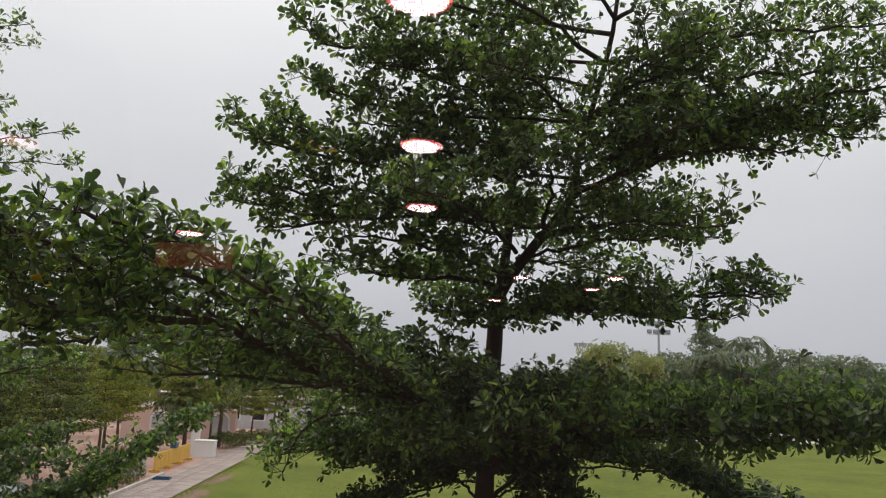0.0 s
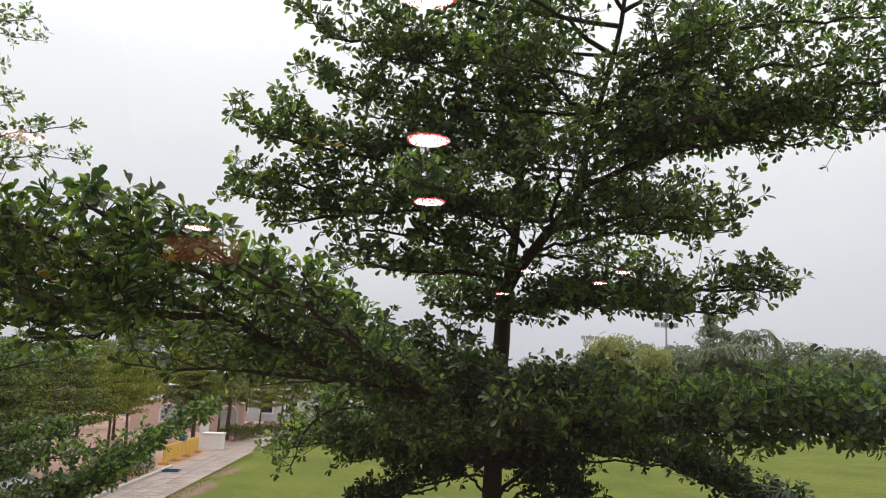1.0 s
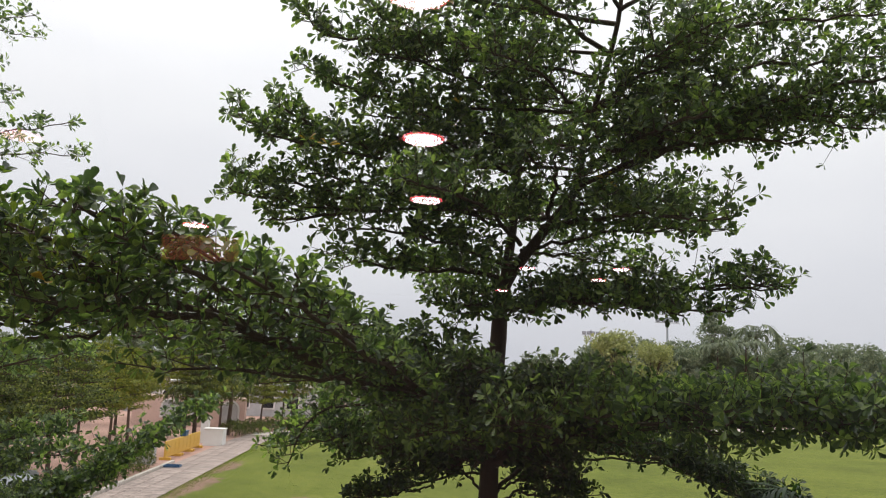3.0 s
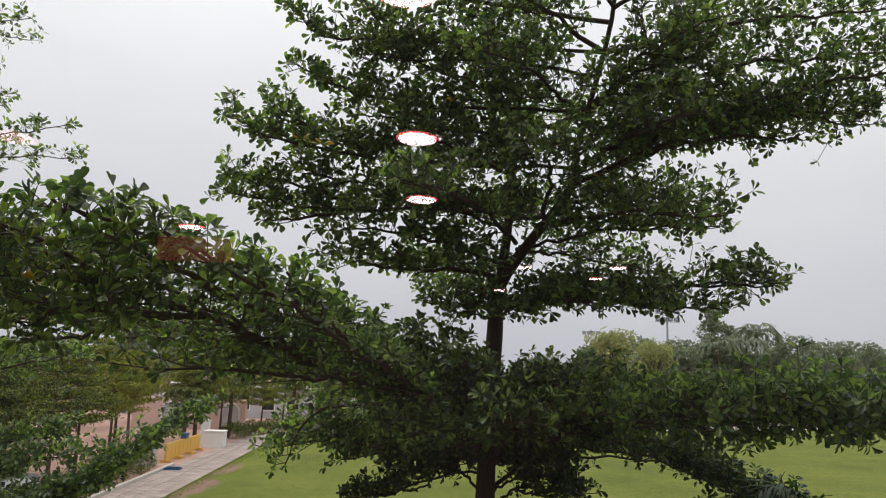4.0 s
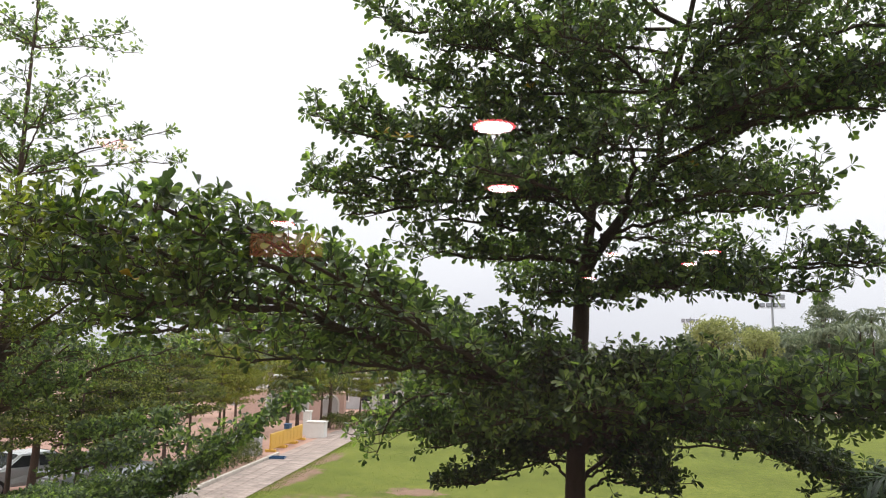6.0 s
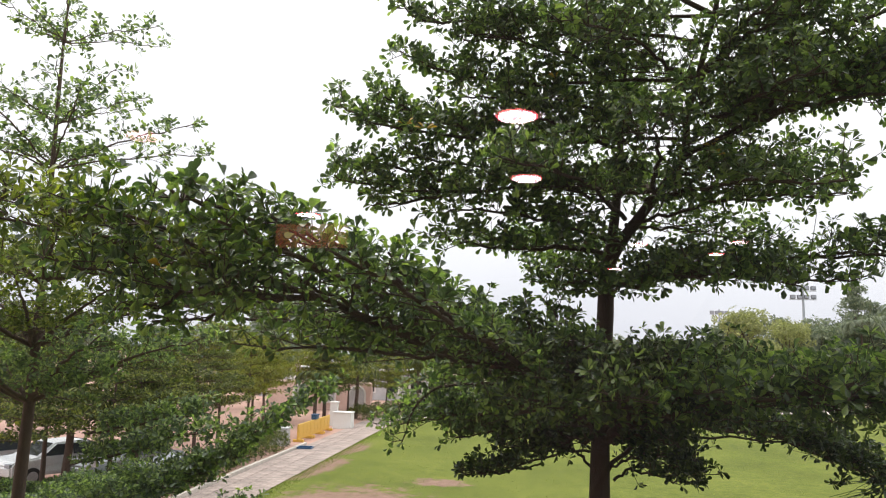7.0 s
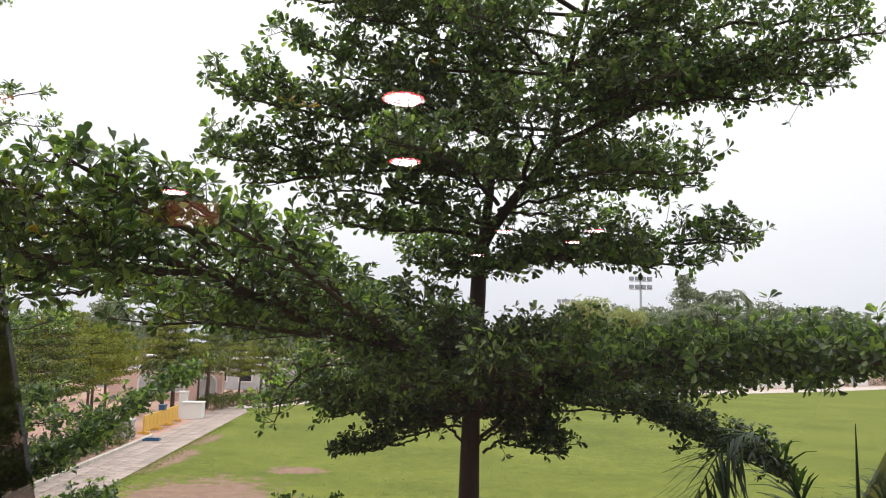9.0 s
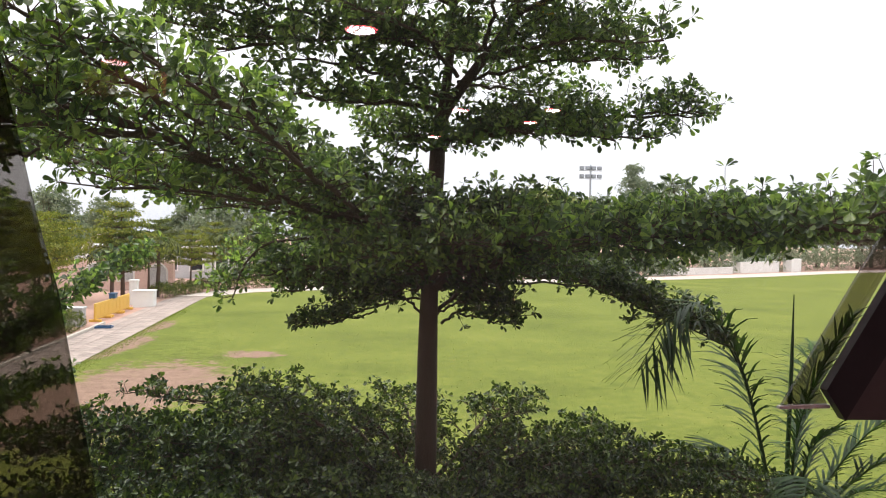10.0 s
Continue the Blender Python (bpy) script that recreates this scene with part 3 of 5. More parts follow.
    for via, r0, spread in (
        ([(0.5, 5.4, 4.45), (1.2, 4.9, 4.7), (1.9, 4.3, 4.78)], 0.018, 0.45), ([(1.83, 4.6, 4.78), (2.3, 4.1, 4.8), (2.7, 3.6, 4.84)], 0.016, 0.45),
        ([(0.5, 5.5, 4.45), (1.3, 5.7, 4.59), (2.3, 5.9, 4.69)], 0.02, 0.55), ([(2.4, 3.7, 4.84), (2.7, 3.4, 4.84), (3, 2.9, 4.94)], 0.014, 0.5), ([(0.45, 5.5, 4.6), (0.9, 5.3, 4.88), (1.5, 5.1, 4.92)], 0.016, 0.5), ([(0.42, 5.5, 4.6), (0.7, 4.9, 4.9), (0.9, 4.4, 4.96)], 0.016, 0.45),
        ([(2.1, 5.2, 4.79), (2.9, 5, 4.79), (3.6, 4.7, 4.82)], 0.016, 0.55), ([(-0.3, 4.7, 4.9), (-0.6, 3.9, 4.95), (-1.2, 3.2, 4.95)], 0.016, 0.5),
        ([(-0.95, 3.3, 5.2), (-1.5, 2.9, 5.35), (-2.3, 2.6, 5.5)], 0.018, 0.6), ([(-1.3, 2.9, 5.3), (-1.8, 2.7, 5.5), (-2.7, 3, 5.7)], 0.016, 0.55), ([(-0.6, 4.2, 5), (-1.3, 3.9, 5.1), (-2.2, 3.8, 5.2)], 0.018, 0.6),
        ([(-0.53, 4.3, 4.98), (-0.78, 3.5, 5.15), (-1.25, 2.7, 5.45)], 0.014, 0.4), ([(0.42, 5.5, 4.4), (-0.04, 5.88, 4.54), (-0.70, 6.25, 4.46)], 0.018, 0.5),
        ([(0.42, 5.5, 4.35), (0.08, 5.88, 4.42), (-0.34, 6.17, 4.24)], 0.016, 0.45), ([(0.42, 5.5, 4.35), (-0.03, 5.80, 4.44), (-0.74, 6.03, 4.28)], 0.016, 0.5),
        ([(0.30, 5.65, 4.47), (-0.32, 6.10, 4.52), (-1.13, 6.40, 4.40)], 0.016, 0.5), ([(-0.04, 5.88, 4.54), (-0.68, 6.03, 4.46), (-1.35, 6.10, 4.34)], 0.014, 0.45)):
        B(via, r0, spread, 0.057, dens=0.9 if via[-1][0] < -1 else 1.15, thick=0.85 if via[-1][0] < -1 else 1.05, leaves=6 if via[-1][0] < -1 else 7, leaf_mat=M_LEAF_PALE if via[-1][0] < -2.1 else None)
    # a forward branch of the near limb, and limbs behind it reaching the same way
    B([(0.3, 5.35, 4.62), (-0.15, 4.3, 4.96), (-0.33, 3.4, 5.1), (-0.5, 2.85, 5.26), (-0.82, 2.5, 5.42)], 0.02, 0.28, 0.057, dens=1.0, thick=0.6, bare=0.2)
    B([(-0.28, 3.6, 5.06), (-0.42, 3.15, 5.24), (-0.48, 2.8, 5.36)], 0.01, 0.22, 0.057, dens=1.0, thick=0.6)
    B([(-0.45, 2.95, 5.24), (-0.68, 2.8, 5.37), (-0.88, 2.5, 5.46)], 0.01, 0.2, 0.057, dens=1.0, thick=0.5)
    B([(0.35, 5.45, 4.6), (-0.5, 5.45, 4.88), (-1.33, 5.4, 5.02), (-2.1, 5.2, 5.18)], 0.018, 0.5, 0.06, dens=1.0)
    B([(0.1, 5.2, 4.7), (-0.7, 4.9, 4.95), (-1.5, 4.75, 5.1), (-2.3, 4.6, 5.3)], 0.018, 0.45, 0.06, dens=1.0)
    # leaves under the near limb
    for via in ([(-0.81, 4.20, 5.01), (-1.12, 3.90, 5.11), (-1.35, 3.60, 5.16), (-1.53, 3.30, 5.15)],
                [(-0.97, 3.40, 5.21), (-1.19, 3.20, 5.18), (-1.45, 3.10, 5.09), (-1.67, 3.00, 5.06)],
                [(-1.13, 3.10, 5.28), (-1.36, 2.95, 5.23), (-1.55, 2.90, 5.14), (-1.74, 2.80, 5.10)],
                [(-0.71, 4.40, 4.99), (-1.07, 4.30, 5.00), (-1.28, 4.20, 5.06)],
                [(-1.16, 2.90, 5.37), (-1.38, 2.80, 5.40), (-1.58, 2.70, 5.40)]):
        B(via, 0.012, 0.42, 0.056, dens=0.85, thick=0.8, up=0.1, leaves=6)
    # a dense middle round the trunk, inner shade put into the leaf colour
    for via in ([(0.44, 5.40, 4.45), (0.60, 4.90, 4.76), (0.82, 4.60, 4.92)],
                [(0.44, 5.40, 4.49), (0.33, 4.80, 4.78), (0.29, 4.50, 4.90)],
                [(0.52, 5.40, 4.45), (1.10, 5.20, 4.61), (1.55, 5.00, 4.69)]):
        B(via, 0.014, 0.5, 0.056, dens=1.35, thick=1.1, leaf_mat=M_LEAF_SHADE)
    # upright tufts along the top of the near limb and the middle of the tier
    for via, spread in (([(-0.2, 4.6, 4.95), (-0.36, 4.0, 5.18), (-0.5, 3.6, 5.31)], 0.28), ([(-0.53, 4.0, 5.05), (-0.68, 3.5, 5.27), (-0.76, 3.15, 5.38)], 0.28),
                        ([(-0.86, 3.0, 5.3), (-1.04, 2.6, 5.47), (-1.2, 2.3, 5.53)], 0.28), ([(0.3, 5.35, 4.7), (0.05, 5.0, 5.05), (-0.25, 4.65, 5.14)], 0.36), ([(0.2, 5.2, 4.8), (0.2, 4.7, 5.0), (0.25, 4.3, 5.06)], 0.34)):
        B(via, 0.012, spread, 0.064, dens=1.05, thick=0.6)
    for via, spread in (([(-0.20, 4.90, 4.87), (-0.29, 4.70, 5.12), (-0.34, 4.60, 5.26)], 0.3),
                        ([(0.07, 5.00, 4.88), (-0.04, 4.90, 5.12), (-0.12, 4.80, 5.28)], 0.3),
                        ([(0.22, 5.10, 4.92), (0.15, 4.95, 5.15), (0.09, 4.90, 5.29)], 0.28)):
        B(via, 0.01, spread, 0.064, dens=1.0, thick=0.6)
    # limbs on the far side of the tier
    B([(0.42, 5.50, 4.40), (-0.08, 5.90, 4.52), (-0.67, 6.20, 4.54), (-1.16, 6.40, 4.44)], 0.018, 0.5, 0.066, dens=1.15)
    B([(0.42, 5.50, 4.35), (0.01, 6.00, 4.41), (-0.43, 6.30, 4.41), (-0.90, 6.50, 4.34)], 0.016, 0.45, 0.066, dens=1.15, thick=0.8)
    # shoots hanging below the tier
    for via in ([(1.47, 4.70, 4.79), (1.66, 4.60, 4.74), (1.79, 4.50, 4.69)],
                [(1.83, 4.60, 4.81), (1.92, 4.40, 4.75), (2.01, 4.20, 4.73)],
                [(2.08, 4.30, 4.84), (2.15, 4.10, 4.79), (2.23, 3.95, 4.77)],
                [(2.25, 4.10, 4.89), (2.29, 3.90, 4.84), (2.38, 3.70, 4.82)],
                [(-1.02, 6.03, 4.58), (-0.84, 6.10, 4.43), (-0.65, 6.17, 4.34)],
                [(-0.38, 6.17, 4.52), (-0.29, 6.25, 4.39), (-0.24, 6.32, 4.32)],
                [(-0.66, 6.10, 4.51), (-0.54, 6.17, 4.38), (-0.43, 6.25, 4.32)]):
        B(via, 0.008, 0.3, 0.058, dens=1.0, thick=0.7, up=-0.25, droop=0.12)
    # tier at the fork
    B([(0.5, 5.5, 5.5), (1.1, 5.3, 5.62), (1.8, 5.1, 5.66), (2.32, 4.95, 5.66)], 0.024, 0.46, 0.060, dens=1.0)
    B([(1.8, 5.1, 5.66), (2.1, 5.0, 5.69), (2.4, 4.95, 5.68)], 0.01, 0.28, 0.060, bare=0.05)
    B([(0.5, 5.5, 5.55), (1.0, 5.1, 5.55), (1.5, 4.7, 5.5)], 0.018, 0.4, 0.060)
    B([(0.54, 5.50, 5.74), (0.09, 5.38, 5.76), (-0.41, 5.29, 5.76), (-0.78, 5.23, 5.83)], 0.02, 0.48, 0.074, dens=1.1, thick=0.85)
    B([(0.50, 5.50, 5.83), (0.05, 5.35, 5.96), (-0.42, 5.26, 6.03), (-0.72, 5.20, 6.00)], 0.016, 0.41, 0.074, dens=1.22, thick=0.85)
    B([(0.47, 5.50, 5.44), (0.22, 5.44, 5.45), (-0.08, 5.41, 5.52)], 0.012, 0.23, 0.067, thick=0.5)
    B([(0.5, 5.5, 5.5), (0.2, 6.0, 5.7), (-0.1, 6.5, 5.75)], 0.016, 0.4, 0.059)
    B([(0.74, 5.42, 6.12), (1.2, 4.8, 6.1), (1.68, 4.0, 5.92)], 0.02, 0.42, 0.064, dens=0.9)
    for via, spread in (([(0.5, 5.5, 5.5), (1.0, 5.1, 5.54), (1.6, 4.65, 5.42)], 0.42), ([(0.5, 5.5, 5.48), (0.8, 5.0, 5.52), (1.15, 4.6, 5.45)], 0.36), ([(1.0, 5.1, 5.54), (1.5, 5.0, 5.5), (1.95, 4.9, 5.48)], 0.36), ([(0.47, 5.51, 5.42), (0.33, 5.3, 5.5), (0.15, 5.15, 5.47)], 0.2), ([(0.47, 5.51, 5.42), (0.62, 5.3, 5.5), (0.7, 5.15, 5.42)], 0.22)):
        B(via, 0.014, spread, 0.062, dens=1.0, thick=1.0)
    # middle crown
    B([(0.90, 5.46, 6.21), (0.04, 5.33, 6.20), (-0.80, 5.25, 6.18), (-1.36, 5.20, 6.23), (-1.60, 5.17, 6.30)], 0.015, 0.53, 0.074, dens=1.22, thick=0.85)
    B([(-0.60, 5.27, 6.26), (-1.24, 5.20, 6.38), (-1.59, 5.16, 6.42)], 0.014, 0.34, 0.072, dens=1.1, thick=0.7)
    B([(1.04, 5.44, 6.59), (0.02, 5.32, 6.56), (-0.83, 5.23, 6.63), (-1.35, 5.17, 6.74), (-1.57, 5.14, 6.86)], 0.015, 0.53, 0.074, dens=1.22, thick=0.85)
    B([(-0.41, 5.27, 6.63), (-1.01, 5.20, 6.82), (-1.30, 5.17, 6.95)], 0.014, 0.37, 0.072, dens=1.1, thick=0.7)
    B([(-0.64, 5.26, 6.15), (-1.05, 5.20, 6.08), (-1.29, 5.17, 6.06)], 0.014, 0.34, 0.072, dens=1.1, thick=0.8)
    B([(0.6, 5.5, 6.0), (0.3, 4.9, 6.15), (-0.2, 4.2, 6.15)], 0.02, 0.55, 0.062)
    B([(0.8, 5.4, 6.2), (0.8, 4.9, 6.35), (0.7, 4.2, 6.35)], 0.02, 0.55, 0.062)
    B([(1.0, 5.35, 6.41), (1.45, 5.1, 6.62), (1.9, 4.9, 6.85), (3.05, 5.0, 6.92)], 0.026, 0.55, 0.060)
    B([(1.45, 5.10, 6.62), (2.00, 4.90, 6.68), (2.52, 4.85, 6.66)], 0.018, 0.5, 0.060)
    B([(0.9, 5.35, 6.3), (1.5, 5.5, 6.4), (2.1, 5.7, 6.4)], 0.018, 0.5, 0.060)
    B([(1.0, 5.35, 6.5), (1.3, 4.7, 6.6), (1.6, 4.1, 6.6)], 0.018, 0.5, 0.062)
    for via, r0, spread in (
        ([(0.6, 5.5, 5.95), (1.2, 5.2, 6.05), (1.9, 4.9, 6.05)], 0.016, 0.5), ([(0.74, 5.42, 6.12), (1.3, 5.5, 6.2), (2.0, 5.5, 6.15)], 0.016, 0.5),
        ([(0.55, 5.5, 6.1), (-0.2, 5.4, 6.35), (-1.0, 5.1, 6.4)], 0.016, 0.5),
        ([(0.60, 5.50, 6.50), (0.15, 5.20, 6.66), (-0.43, 5.00, 6.67)], 0.016, 0.4), ([(1.05, 5.30, 6.70), (1.70, 5.40, 6.85), (2.34, 5.50, 6.90)], 0.016, 0.5),
        ([(0.62, 5.5, 7.0), (0.2, 5.2, 7.2), (-0.5, 5.0, 7.3)], 0.014, 0.5), ([(1.1, 5.2, 7.0), (0.9, 5.9, 7.1), (0.6, 6.5, 7.2)], 0.014, 0.5),
        ([(0.8, 5.4, 6.2), (0.7, 6.1, 6.4), (0.5, 6.7, 6.5)], 0.016, 0.5),
        ([(0.6, 5.45, 5.95), (1.1, 5.8, 5.95), (1.7, 6.1, 5.9)], 0.014, 0.5), ([(0.5, 5.5, 5.7), (0.2, 5.9, 5.85), (-0.3, 6.2, 5.9)], 0.014, 0.5),
        ([(1.90, 4.90, 6.85), (2.55, 4.90, 6.85), (2.97, 4.95, 6.82)], 0.014, 0.45)):
        B(via, r0, spread, 0.062, dens=0.85 if via[-1][2] < 6.25 else 1.3)
    # upper crown
    for via in ([(0.96, 5.20, 6.38), (1.41, 5.00, 6.57), (1.82, 4.90, 6.70), (2.16, 4.80, 6.73)],
                [(1.02, 5.20, 6.71), (1.48, 4.90, 6.91), (1.94, 4.70, 6.96)],
                [(1.07, 5.10, 6.89), (1.39, 4.80, 7.11), (1.76, 4.60, 7.19)]):
        B(via, 0.016, 0.5, 0.064, dens=1.3)
    B([(1.14, 5.41, 7.06), (0.22, 5.32, 7.03), (-0.48, 5.25, 7.06), (-0.86, 5.20, 7.14), (-1.11, 5.17, 7.28)], 0.015, 0.48, 0.074, dens=1.22, thick=0.8)
    B([(1.07, 5.44, 6.74), (0.27, 5.35, 6.84), (-0.25, 5.29, 6.89), (-0.62, 5.26, 6.93)], 0.016, 0.41, 0.072, dens=1.1, thick=0.8)
    B([(1.26, 5.38, 7.52), (0.20, 5.29, 7.54), (-0.64, 5.21, 7.52), (-0.94, 5.19, 7.53), (-1.16, 5.16, 7.69)], 0.015, 0.53, 0.074, dens=1.22, thick=0.85)
    B([(1.20, 5.40, 7.33), (0.43, 5.29, 7.39), (-0.19, 5.23, 7.36), (-0.62, 5.20, 7.36)], 0.016, 0.52, 0.074, dens=1.1)
    B([(1.30, 5.37, 7.77), (0.19, 5.26, 7.88), (-0.65, 5.20, 7.95), (-1.15, 5.17, 8.01)], 0.02, 0.57, 0.074)
    B([(1.1, 5.2, 6.9), (0.7, 4.7, 7.0), (0.3, 4.2, 7.0)], 0.018, 0.55, 0.062)
    B([(1.11, 5.2, 7.0), (1.4, 4.6, 7.15), (1.6, 4.0, 7.1)], 0.018, 0.55, 0.062)
    B([(1.11, 5.2, 7.0), (2.1, 5.0, 7.25), (3.1, 4.8, 7.3)], 0.022, 0.6, 0.060)
    B([(1.9, 4.9, 6.85), (2.6, 4.7, 7.0), (3.3, 4.5, 7.1)], 0.016, 0.5, 0.060)
    B([(1.2, 5.1, 7.4), (2.2, 5.0, 7.6), (3.3, 4.9, 7.7)], 0.02, 0.6, 0.060)
    B([(1.2, 5.1, 7.4), (0.5, 4.8, 7.7), (-0.4, 4.6, 7.85)], 0.02, 0.6, 0.060)
    B([(1.26, 5.0, 7.7), (1.6, 4.5, 7.8), (2.0, 4.2, 7.85)], 0.018, 0.6, 0.060)
    B([(1.26, 5.0, 7.7), (0.9, 4.5, 7.8), (0.6, 4.1, 7.85)], 0.018, 0.6, 0.060)
    B([(1.28, 5.0, 8.2), (0.6, 4.8, 8.4), (-0.2, 4.7, 8.5)], 0.016, 0.6, 0.060)
    B([(1.28, 5.0, 8.2), (2.1, 4.9, 8.4), (3.0, 4.8, 8.5)], 0.016, 0.6, 0.060)
    # a few old yellow leaves
    pos = np.array([(1.17, 5.05, 6.42), (1.2, 5.06, 6.36), (-0.9, 4.6, 6.5), (-0.75, 4.55, 6.45), (-1.3, 2.45, 5.25), (0.1, 4.9, 6.9)]) - base
    v, tr = rosettes(rng, pos, np.tile((0.0, -0.3, 0.8), (len(pos), 1)), 4, 0.07)
    old = array_mesh("old_leaves", v, tr, M_LEAF_OLD, tree, "withered yellow leaves")
    old["kind"] = "stuff"
    return tree


main_tree()


def side_tree():
    """The next tree of the row, thinner and with airy upper tiers."""
    rng = np.random.default_rng(23)
    b = np.array((-7.25, 9.0, 0.0))
    tree = thing("almond_tree", "slender tiered almond tree with thin airy top", "tree", at=tuple(b))
    trunk_tube([(0.0, 0, -0.1), (0.0, 0, 2.8), (0.03, 0, 4.6), (0.0, 0, 7.0), (-0.04, 0, 9.4), (0.0, 0, 10.8)], [0.1, 0.085, 0.07, 0.038, 0.02, 0.008], tree)

    def tier(z, n, length, rise, phase, spread, dens, leaf=0.082, mat=None, gap=0.15, leaves=7):
        for i in range(n):
            a = phase + 2 * math.pi * i / n + rng.normal(0, 0.15)
            ln = length * rng.uniform(0.8, 1.15)
            c = np.array((math.cos(a), math.sin(a), 0))
            bough(rng, tree, [(0, 0, z), c * ln * 0.5 + (0, 0, z + rise * 0.6), c * ln + (0, 0, z + rise)], (0.03 if z < 7 else 0.016) * length / 2.2, spread, leaf, dens=dens, sub_gap=gap, leaves=leaves, leaf_mat=mat)

    tier(4.9, 8, 2.4, 0.9, 0.5, 0.75, 0.85, mat=M_LEAF_PALE)
    tier(4.15, 8, 2.6, 0.95, 0.2, 0.8, 0.9)
    tier(5.8, 8, 2.3, 0.7, 0.6, 0.8, 0.9, mat=M_LEAF_PALE)
    tier(7.45, 8, 2.1, 0.62, 0.1, 0.55, 0.62, 0.098, gap=0.2, leaves=6)
    tier(8.1, 7, 1.35, 0.55, 0.5, 0.42, 0.6, 0.095, gap=0.2, leaves=6)
    tier(9.35, 7, 1.25, 0.4, 0.2, 0.36, 0.6, 0.095, gap=0.2, leaves=6)
    # leafy low limbs
    for via in ([(0.74, 0.00, 3.35), (1.81, -0.40, 3.60), (2.74, -0.80, 3.90), (3.46, -1.00, 4.04)],
                [(1.19, -0.30, 2.85), (2.38, -0.70, 3.29), (3.15, -1.00, 3.57), (3.78, -1.20, 3.76)],
                [(0.95, 0.00, 3.76), (2.09, -0.30, 4.01), (2.93, -0.50, 4.16)]):
        bough(rng, tree, via, 0.02, 0.42, 0.08, dens=1.15)
    # a long low limb
    bough(rng, tree, [(0, 0, 2.4), (1.6, -0.6, 2.9), (2.8, -1.0, 3.35), (4.6, -1.0, 4.5)], 0.035, 0.6, 0.08, dens=1.35)
    for via in ([(0, 0, 2.2), (1.5, -0.9, 2.5), (3.3, -1.5, 2.95)], [(0, 0, 2.1), (1.2, -1.6, 2.4), (2.6, -2.6, 2.9)], [(0, 0, 2.2), (1.8, -0.4, 2.5), (3.6, -0.6, 3.05)]):
        bough(rng, tree, via, 0.03, 0.75, 0.08, dens=1.2)
    return tree


side_tree()


# ---- path, kerb and far pavement ----
def path_left(y):
    return -13.25 - (y - 26.2) * 0.108


def path_right(y):
    return -10.93 - (y - 25.5) * 0.0995


rng = np.random.default_rng(5)
bm = bmesh.new()
prism(bm, [(path_left(6), 6), (path_right(6) + 0.02, 6), (path_right(54), 54), (-14.0, 57.0), (-16.4, 57.0)], -0.1, 0.02)
path = part("path", bm, M_PATHBED)
tagged(path, "pale paved footpath beside the lawn", "path", kind="structure")
slab_meshes = []
for i in range(4):
    bm = bmesh.new()
    w = 0.5 - 0.003 - 0.0015 * i
    vs = box(bm, (-w, -w, 0.0), (w, w, 0.05), 0)
    for v in bm.verts:
        if v.co.z > 0.02:
            v.co.x *= 0.997
            v.co.y *= 0.997
    me = bpy.data.meshes.new("paving_slab")
    bm.to_mesh(me)
    bm.free()
    me.materials.append(M_SLAB)
    slab_meshes.append(me)
y = 11.0
shift = (0.0, 0.22, 0.41, 0.13)
while y < 54:
    xl, xr = path_left(y), path_right(y)
    for k in range(4):
        s = new("paving_slab", slab_meshes[int(rng.integers(4))])
        s.parent = path
        wx = (xr - xl - 0.08) / 4
        s.matrix_basis = pose(xl + 0.04 + wx * (k + 0.5), y + shift[k] + rng.normal(0, 0.006), rng.uniform(0.001, 0.008), 0, 0, 6 + rng.normal(0, 0.5)) @ Matrix.Diagonal((wx * rng.uniform(0.996, 1.004), 0.622, 1, 1))
    y += 0.62

kerb = thing("kerb", "pale concrete kerb along the footpath", "kerb", kind="structure")
bm = bmesh.new()
box(bm, (-0.09, -0.49, -0.1), (0.09, 0.49, 0.16), 0)
for v in bm.verts:
    if v.co.z > 0.1:
        v.co.x *= 0.85
kerb_me = bpy.data.meshes.new("kerb_stone")
bm.to_mesh(kerb_me)
bm.free()
kerb_me.materials.append(M_KERB)
for i in range(31):
    s = new("kerb_stone", kerb_me)
    s.parent = kerb
    yy = 8.5 + i
    s.matrix_basis = pose(path_left(yy) - 0.11, yy, rng.uniform(-0.01, 0.01), 0, 0, 6.2)

FAR_IN = [(-14.0, 57), (-11.5, 62), (-2.7, 68.2), (8.5, 76.6), (22, 85.5), (38.5, 95.5), (55, 107), (74.7, 123), (100, 140)]
FAR_OUT = [(-16.4, 57), (-14.6, 63.5), (-5.6, 72.6), (5.6, 81), (19, 90), (35.5, 100.2), (52, 111.8), (71.5, 127.8), (96, 145)]
bm = bmesh.new()
prism(bm, FAR_IN + FAR_OUT[::-1], -0.1, 0.06)
bmesh.ops.recalc_face_normals(bm, faces=bm.faces)
far_path = part("pavement", bm, M_CONCRETE)
tagged(far_path, "pale concrete pavement curving round the lawn", "pavement", kind="structure")


